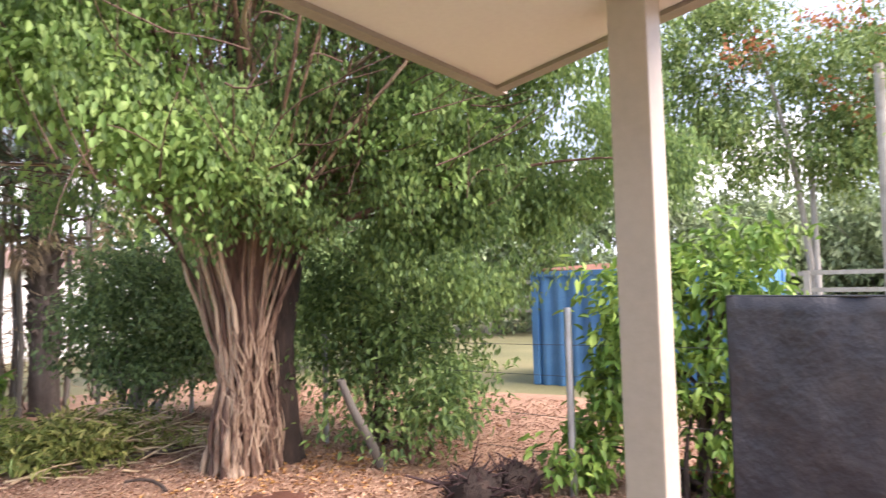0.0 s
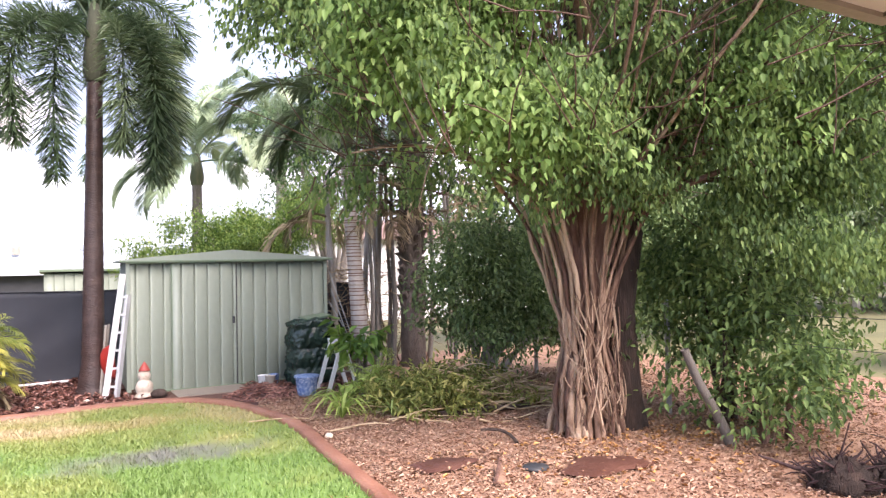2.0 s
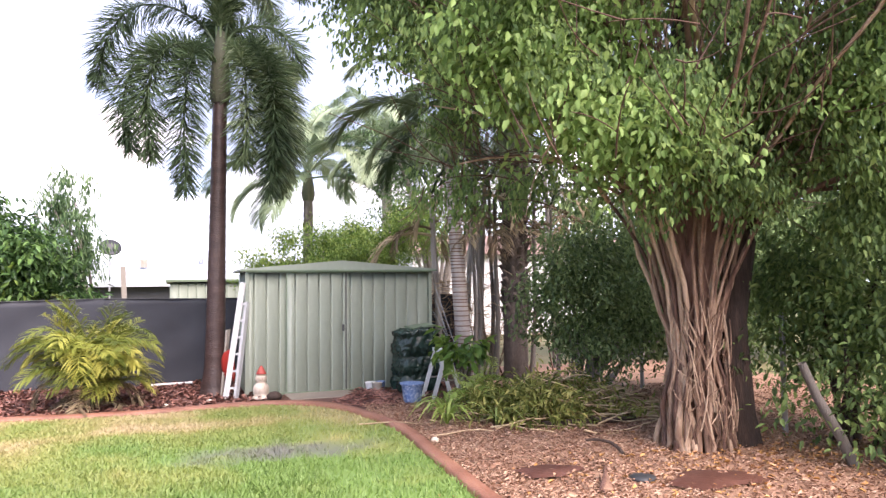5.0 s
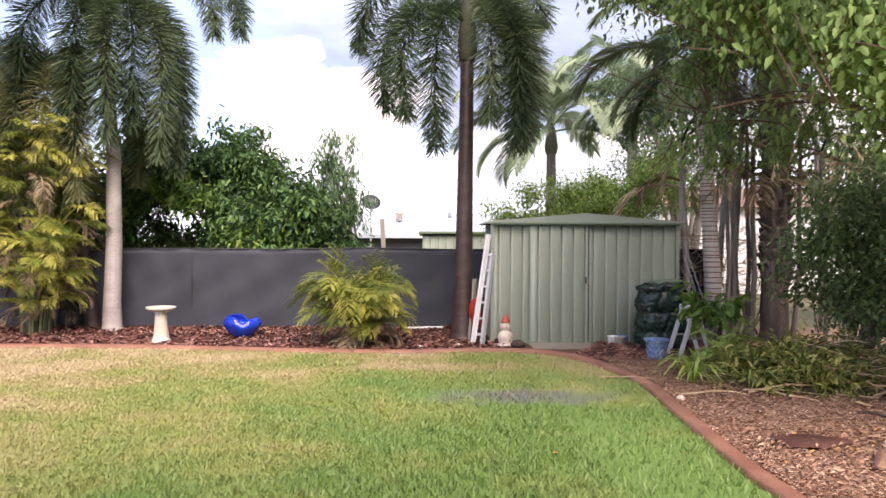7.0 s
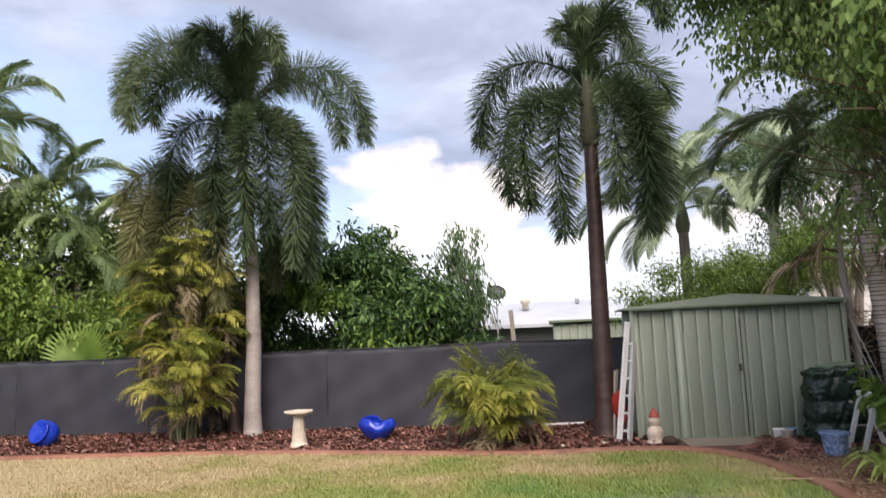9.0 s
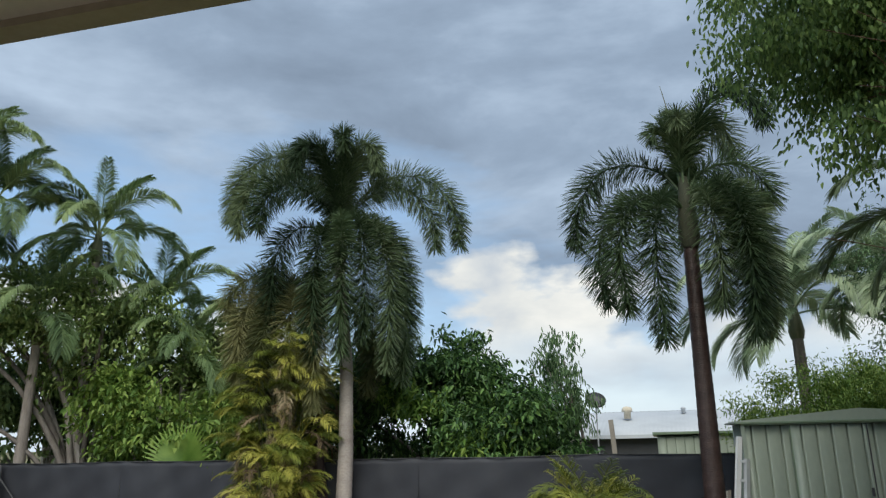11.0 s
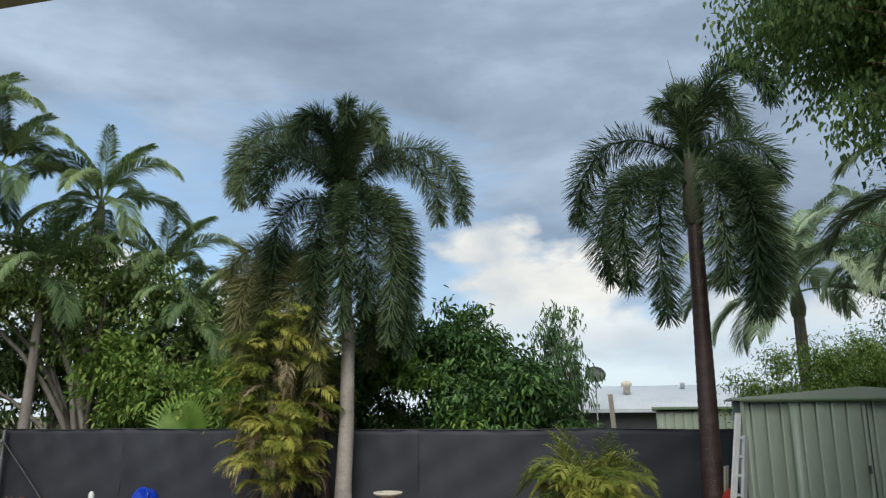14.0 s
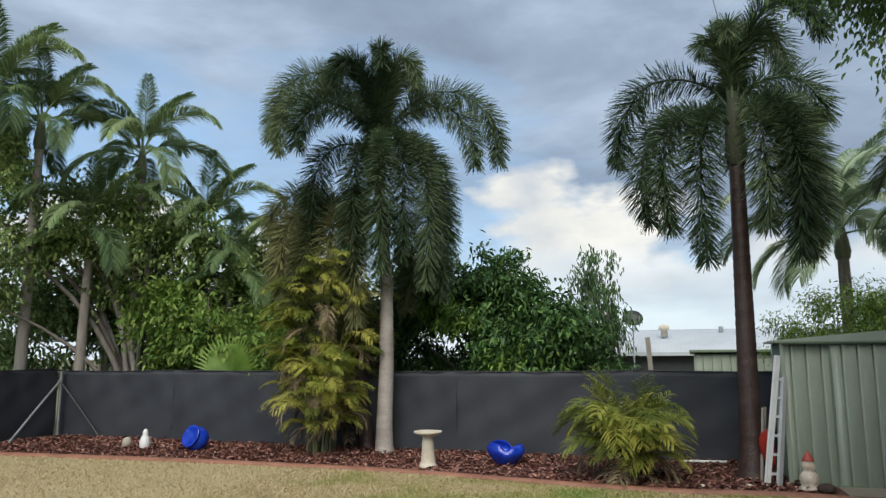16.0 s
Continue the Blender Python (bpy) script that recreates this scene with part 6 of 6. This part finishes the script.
for cx, cy, sz in ((-0.13, 0.1, 0.25), (0.17, -0.1, 0.22)):
    clod = lathe([(0.19, 0.0), (0.21, 0.03), (0.215, 0.06), (0.205, 0.10), (0.19, 0.13), (0.165, 0.165), (0.13, 0.19), (0.085, 0.21), (0.04, 0.225), (0.01, 0.23)], 24)
    for vt in clod.verts:
        vt.co *= 1 + r.normal(0, 0.07)
        vt.co.x, vt.co.y, vt.co.z = vt.co.x * sz / 0.25 + cx, vt.co.y * sz / 0.25 + cy, max(0.0, vt.co.z)
    part("clod", clod, M["bark_wet"], roots, "clod of dark soil and fibre", True)
    for _ in range(190):
        d = unit(r.normal(size=3) * (1, 1, 0.8) + (0, 0, 0.4))
        p = np.array((cx, cy, 0.02)) + d * sz * r.uniform(0.55, 0.85)
        e = p + (d * 0.3 + r.normal(0, 0.9, 3)) * sz * 0.38
        pp = bend(p, (p + e) / 2 + r.normal(0, 0.04, 3), e, 5)
        pp[:, 2] = np.maximum(pp[:, 2], 0.01)
        link("root", quads_mesh("root", *tube_arrays(pp, np.linspace(0.011, 0.004, 5), 5)), M["roots"], roots)
link("long_root", quads_mesh("long_root", *tube_arrays([(-0.1, 0.1, 0.12), (-0.35, 0.32, 0.14), (-0.52, 0.5, 0.22)], [0.022, 0.016, 0.008], 6)), M["roots"], roots)
stick = thing("fallen_stick", (3.75, 5.75, 0.012), "short curved dark stick lying on the leaves", "stick")
link("stick", quads_mesh("stick", *tube_arrays(bend((-0.1, 0.25, 0.06), (0.12, 0.1, 0.1), (0.02, -0.2, 0.01)), np.linspace(0.012, 0.018, 8), 7)), M["bark_dark"], stick, smooth=True)
root = thing("surface_root", (2.98, 4.71, 0.0), "brown tree root lying along the leaf litter", "root")
link("root", quads_mesh("root", *tube_arrays(bend((-0.05, -0.14, 0.015), (0.2, 0.2, 0.05), (0.42, 0.55, 0.01), 10), np.linspace(0.03, 0.014, 10), 9)), M["bark_red"], root, smooth=True)
log = thing("fallen_log", (4.3, 6.9, 0.0), "dark thin log lying beside the brush pile", "log")
link("log", quads_mesh("log", *tube_arrays([(-0.6, 0.1, 0.05), (0.0, 0.0, 0.055), (0.5, -0.05, 0.05)], [0.03, 0.035, 0.03], 8)), M["bark_dark"], log, smooth=True)


def strap_plant(at, n, length, mat, label, seed, wide=0.06):
    """A rosette of arching strap leaves."""
    r = rng(seed)
    ob = thing("strap_plant", at, label, "plant", "strap-leaved plants")
    for _ in range(n):
        a, el, ln = r.uniform(0, 2 * math.pi), r.uniform(0.7, 1.4), length * r.uniform(0.6, 1.1)
        d = np.array((math.cos(a), math.sin(a), 0))
        p = bend((0, 0, 0), d * ln * 0.35 + (0, 0, ln * math.sin(el)), d * ln * 0.95 + (0, 0, ln * 0.25), 7)
        s = np.array((-math.sin(a), math.cos(a), 0)) * ln * wide
        k = np.sin(np.linspace(0.25, 3.05, 7))[:, None]
        v = np.concatenate([p - s * k, p + s * k])
        i = np.arange(6)
        link("leaf", quads_mesh("leaf", v, np.stack([i, i + 1, i + 8, i + 7], 1)), M[mat], ob)
    return ob


strap_plant((3.0, 8.0, 0), 40, 0.5, "frond_lime", "light green strap-leaved plant in the bed", 101, 0.035)
strap_plant((2.78, 7.5, 0), 34, 0.5, "frond_lime", "light green strap-leaved plant in the bed", 102, 0.035)
strap_plant((3.3, 7.3, 0), 26, 0.42, "leaf_olive", "olive strap-leaved plant beside the brush pile", 103, 0.03)
broadleaf("shrub", (3.42, 8.7, 0), "small plant with broad light green leaves", "leaf_lime", [((3.47, 8.65, 0.74), (0.36, 0.26, 0.12))], 28, 6, 0.17, 0.09, 5, 104, "bark_grey", 0.45, 0.5, 0.3, "plant")
clump("young_palm", (3.35, 8.1, 0), 6, 0.12, 0.3, 3, "young lime-green palm in the garden bed", 105, 0.42, 0.2, "frond_lime")

# fan-leaved palm behind the fence
fan = thing("fan_palm", (-9.2, 12.66, 0), "fan palm leaf spread above the fence", "palm")
link("stalk", quads_mesh("stalk", *tube_arrays([(0, 0, 0), (0.02, 0, 0.7), (0.1, 0, 1.3)], 0.02, 6)), M["crownshaft"], fan)
for i in range(26):
    a = radians(8 + 165 * i / 25)
    d = np.array((math.cos(a), -0.1 - 0.1 * math.sin(a * 3), math.sin(a)))
    p0, p1 = np.array((0.1, 0, 1.3)), np.array((0.1, 0, 1.3)) + d * 0.86
    n_ = unit(np.cross(d, (0, 1, 0)))
    v = np.array([p0, p0 + d * 0.45 + n_ * 0.035 + (0, -0.015, 0), p1, p0 + d * 0.45 - n_ * 0.035 + (0, 0.015, 0)])
    link("blade", quads_mesh("blade", v, [(0, 1, 2, 3)]), M["leaf_lime"], fan)

# ---------------------------------------------------------------- beyond the fences


def corrugated_roof(w, d, rise, step=0.19, depth=0.025):
    xs = np.arange(0, w + step / 4, step / 2)
    z = depth * (np.arange(len(xs)) % 2)
    n = len(xs)
    lo, hi = np.stack([xs, np.zeros(n), z], 1), np.stack([xs, np.full(n, d), z + rise], 1)
    v = np.concatenate([lo, hi, lo - (0, 0, 0.03), hi - (0, 0, 0.03)])
    i = np.arange(n - 1)
    q = np.concatenate([np.stack([i, i + 1, n + i + 1, n + i], 1), np.stack([2 * n + i + 1, 2 * n + i, 3 * n + i, 3 * n + i + 1], 1), np.stack([2 * n + i, 2 * n + i + 1, i + 1, i], 1)])
    return quads_mesh("roof", v, q)


house = thing("neighbour_house", (-6.5, 33.0, 0), "low house with a white corrugated metal roof", "house")
rf = link("roof", corrugated_roof(17, 5.0, 1.15), M["roof_metal"], house)
rf.location = (0, 0, 1.75)
rb = link("roof", corrugated_roof(17, 5.0, 1.15), M["roof_metal"], house)
rb.matrix_basis = pose(17, 10.0, 1.75, 0, 0, 180)
# wall coloured dark all over, as the shadow beneath the roof
part("wall", box((16.4, 9.0, 1.72), (8.5, 5.0, 0.86)), M["dark"], house)
part("fascia", box((17.1, 0.06, 0.16), (8.5, -0.02, 1.72), 0.01), M["roof_metal"], house)
part("roof_vent", lathe([(0.16, 2.75), (0.16, 3.05), (0.24, 3.08), (0.24, 3.22), (0.15, 3.30), (0.02, 3.32)], 16), M["stone"], house, smooth=True).location = (4.75, 3.0, -0.22)
part("roof_vent", lathe([(0.10, 2.75), (0.10, 2.95), (0.15, 2.98), (0.02, 3.05)], 14), M["roof_metal"], house, smooth=True).location = (7.3, 4.2, 0.0)
dish = thing("satellite_dish", (-2.85, 32.3, 0), "dark mesh satellite dish on a pole by the roof", "satellite dish")
part("pole", bar((0, 0, 0), (0, 0, 3.0), 0.06, 0.06), M["steel"], dish)
dm = part("reflector", lathe([(0.03, 0.0), (0.22, 0.03), (0.42, 0.11), (0.43, 0.125), (0.2, 0.05), (0.02, 0.02)], 28), M["dark"], dish, smooth=True)
dm.matrix_basis = pose(0, -0.05, 3.18, 52, 0, 14)

nshed = thing("neighbour_shed", (-0.3, 18.2, 0), "small green metal shed beyond the fence", "shed")
for x0, w in ((0.0, 0.9), (0.9, 0.9)):
    panel("front_panel", x0, 0.0, w, 1.68, parent=nshed, step=0.2)
part("roof", box((1.95, 1.3, 0.06), (0.88, 0.55, 1.72), 0.01, (-2, 0, 0)), M["shed_trim"], nshed)
part("body", box((1.76, 1.1, 1.66), (0.9, 0.58, 0.83)), M["shed_green"], nshed)
tp = thing("timber_post", (-1.25, 17.1, 0), "leaning weathered timber post beyond the fence", "post")
part("post", bar((0.12, 0, 0), (0.0, 0, 2.05), 0.10, 0.10), M["timber"], tp)

lhouse = thing("neighbour_house", (-19.5, 22.5, 0), "house with a pale metal roof behind the trees", "house")
part("wall", box((6.0, 5.0, 4.2), (3.0, 2.5, 2.1)), M["beige"], lhouse)
lr = link("roof", corrugated_roof(6.8, 3.0, 0.9), M["roof_metal"], lhouse)
lr.location = (-0.4, -0.4, 4.1)
lr2 = link("roof", corrugated_roof(6.8, 3.0, 0.9), M["roof_metal"], lhouse)
lr2.matrix_basis = pose(6.4, 5.6, 4.1, 0, 0, 180)
part("window", box((1.2, 0.08, 1.0), (4.4, -0.02, 2.6), 0.01), M["dark"], lhouse)
carport = thing("carport", (-17.4, 14.5, 0), "pale roofed carport beyond the side fence", "carport")
cr = link("roof", corrugated_roof(3.6, 3.2, 0.3), M["roof_metal"], carport)
cr.location = (0, 0, 2.1)
for x, y in ((0.2, 0.2), (3.4, 0.2), (0.2, 3.0), (3.4, 3.0)):
    part("post", box((0.09, 0.09, 2.1), (x, y, 1.05), 0.004), M["timber"], carport)
part("back_wall", box((3.4, 0.1, 1.9), (1.8, 3.1, 0.95)), M["beige"], carport)

rhouse = thing("neighbour_house", (6.6, 21.0, 0), "house with a dull red-brown roof behind the palms, wall whitened for haze", "house")
# white wall stands in for the bright hazy sky between the trunks
part("wall", box((9.0, 4.0, 2.6), (4.5, 2.0, 1.3)), M["white"], rhouse)
rr_ = link("roof", corrugated_roof(9.6, 2.6, 0.75), M["roof_dull"], rhouse)
rr_.location = (-0.3, -0.3, 2.55)

# blue corrugated box past the wire fence
blue = thing("shipping_container", (11.2, 2.6, 0), "weathered blue corrugated steel container with a rusty lid", "container")


def corrugated_wall(w, h, step=0.28, depth=0.05):
    prof, x = [], 0.0
    while x < w:
        prof += [(x, 0), (x + step * 0.32, 0), (x + step * 0.5, -depth), (x + step * 0.82, -depth)]
        x += step
    prof = [(min(a, w), b) for a, b in prof] + [(w, 0)]
    n = len(prof)
    v = [(a, b, 0) for a, b in prof] + [(a, b, h) for a, b in prof]
    return quads_mesh("wall", np.array(v, dtype=float), np.array([(i, i + 1, n + i + 1, n + i) for i in range(n - 1)]))


for nm, m, w in (("wall", pose(0.0, 3.45, 0, 0, 0, -90), 3.45), ("wall", pose(0.0, 0.0, 0, 0, 0, 0), 2.4), ("wall", pose(2.4, 3.45, 0, 0, 0, 180), 2.4)):
    ob = link(nm, corrugated_wall(w, 1.85), M["blue_box"], blue)
    ob.matrix_basis = m
for x, y in ((0.0, 0.0), (0.0, 3.45), (2.4, 0.0), (2.4, 3.45)):
    part("corner_post", box((0.12, 0.12, 1.9), (x, y, 0.95), 0.008), M["blue_box"], blue)
part("top_rail", box((0.08, 3.5, 0.09), (-0.02, 1.72, 1.88), 0.006), M["blue_box"], blue)
part("core", box((2.3, 3.3, 1.8), (1.2, 1.72, 0.92)), M["blue_box"], blue)
part("lid", box((2.5, 1.5, 0.05), (1.2, 2.6, 1.97), 0.008, (3, -3, 0)), M["rust"], blue, "rusty red sheet lying on top")

# rail fence across the field
rails = thing("rail_fence", (22.0, -12.0, 0), "weathered timber post-and-rail fence across the field", "fence")
for i in range(12):
    part("post", box((0.16, 0.16, 1.9), (0, i * 2.6, 0.95), 0.01), M["timber"], rails)
for i in range(11):
    for z in (1.82, 1.35, 0.85):
        part("rail", bar((0, i * 2.6 + 0.06, z), (0, i * 2.6 + 2.54, z + (0.02 if i % 2 else -0.02)), 0.05, 0.12), M["timber"], rails)
pole = thing("power_pole", (23.0, 1.7, 0), "grey timber pole beside the rail fence", "pole")
link("pole", quads_mesh("pole", *tube_arrays([(0, 0, 0), (0, 0, 3), (0.05, 0, 7.5)], [0.17, 0.16, 0.13], 12)), M["timber"], pole, smooth=True)


# ---------------------------------------------------------------- single chips and leaves


def chip_mesh(seed, ln, wd, th):
    """A split piece of bark: an uneven wedge."""
    r = rng(seed)
    b = [(-ln, -wd, 0), (ln, -wd * 0.7, 0), (ln * 0.9, wd, 0), (-ln * 0.8, wd * 0.8, 0)]
    lo = np.array(b) + r.normal(0, wd * 0.12, (4, 3)) * (1, 1, 0)
    hi = lo * (0.86, 0.8, 1) + np.array([0, 0, th]) + r.normal(0, th * 0.25, (4, 3)) * (0, 0, 1)
    q = [(3, 2, 1, 0), (4, 5, 6, 7), (0, 1, 5, 4), (1, 2, 6, 5), (2, 3, 7, 6), (3, 0, 4, 7)]
    return quads_mesh("bark_chip", np.concatenate([lo, hi]), np.array(q))


def leaf_mesh(seed, size):
    r = rng(seed)
    v, q = leaves(np.array([[-size / 2, 0, 0.0]]), np.array([[1.0, 0, 0.05]]), size, r, 0.55, 0.9, 0.2)
    return quads_mesh("fallen_leaf", v, q)


M["chip_single"] = material("single bark chips", [(0.08, 0.032, 0.024), (0.19, 0.078, 0.058), (0.35, 0.175, 0.13)], 6.0, 0.45, 0.3, vary="object", fine=40)
M["leaf_single"] = material("single fallen leaves", [(0.22, 0.115, 0.07), (0.34, 0.195, 0.12), (0.46, 0.30, 0.19)], 4.0, 0.6, 0, vary="object", fine=10)
r = rng(131)
chips = [chip_mesh(i, 0.03 + 0.012 * i, 0.014 + 0.003 * i, 0.010 + 0.002 * i) for i in range(4)]
dead = [leaf_mesh(10 + i, 0.036 + 0.009 * i) for i in range(4)]
for m_ in chips:
    m_.materials.append(M["chip_single"])
for m_ in dead:
    m_.materials.append(M["leaf_single"])
for _ in range(280):
    x = r.uniform(-6.0, 0.6)
    y = np.interp(x, KERB[:80, 0], KERB[:80, 1]) + 0.12 + 0.9 * r.random()
    c = new("bark_chip", chips[r.integers(4)])
    c.parent = bpy.data.objects["mulch_bed"]
    c.matrix_basis = pose(x, y, 0.03 + 0.015 * r.random(), r.normal(0, 12), r.normal(0, 12), r.uniform(0, 360))
for _ in range(280):
    x, y = r.uniform(2.4, 5.4), r.uniform(3.4, 5.6)
    c = new("fallen_leaf", dead[r.integers(4)])
    c.parent = bpy.data.objects["litter_bed"]
    c.matrix_basis = pose(x, y, 0.035 + 0.01 * r.random(), r.normal(0, 14), r.normal(0, 14), r.uniform(0, 360))
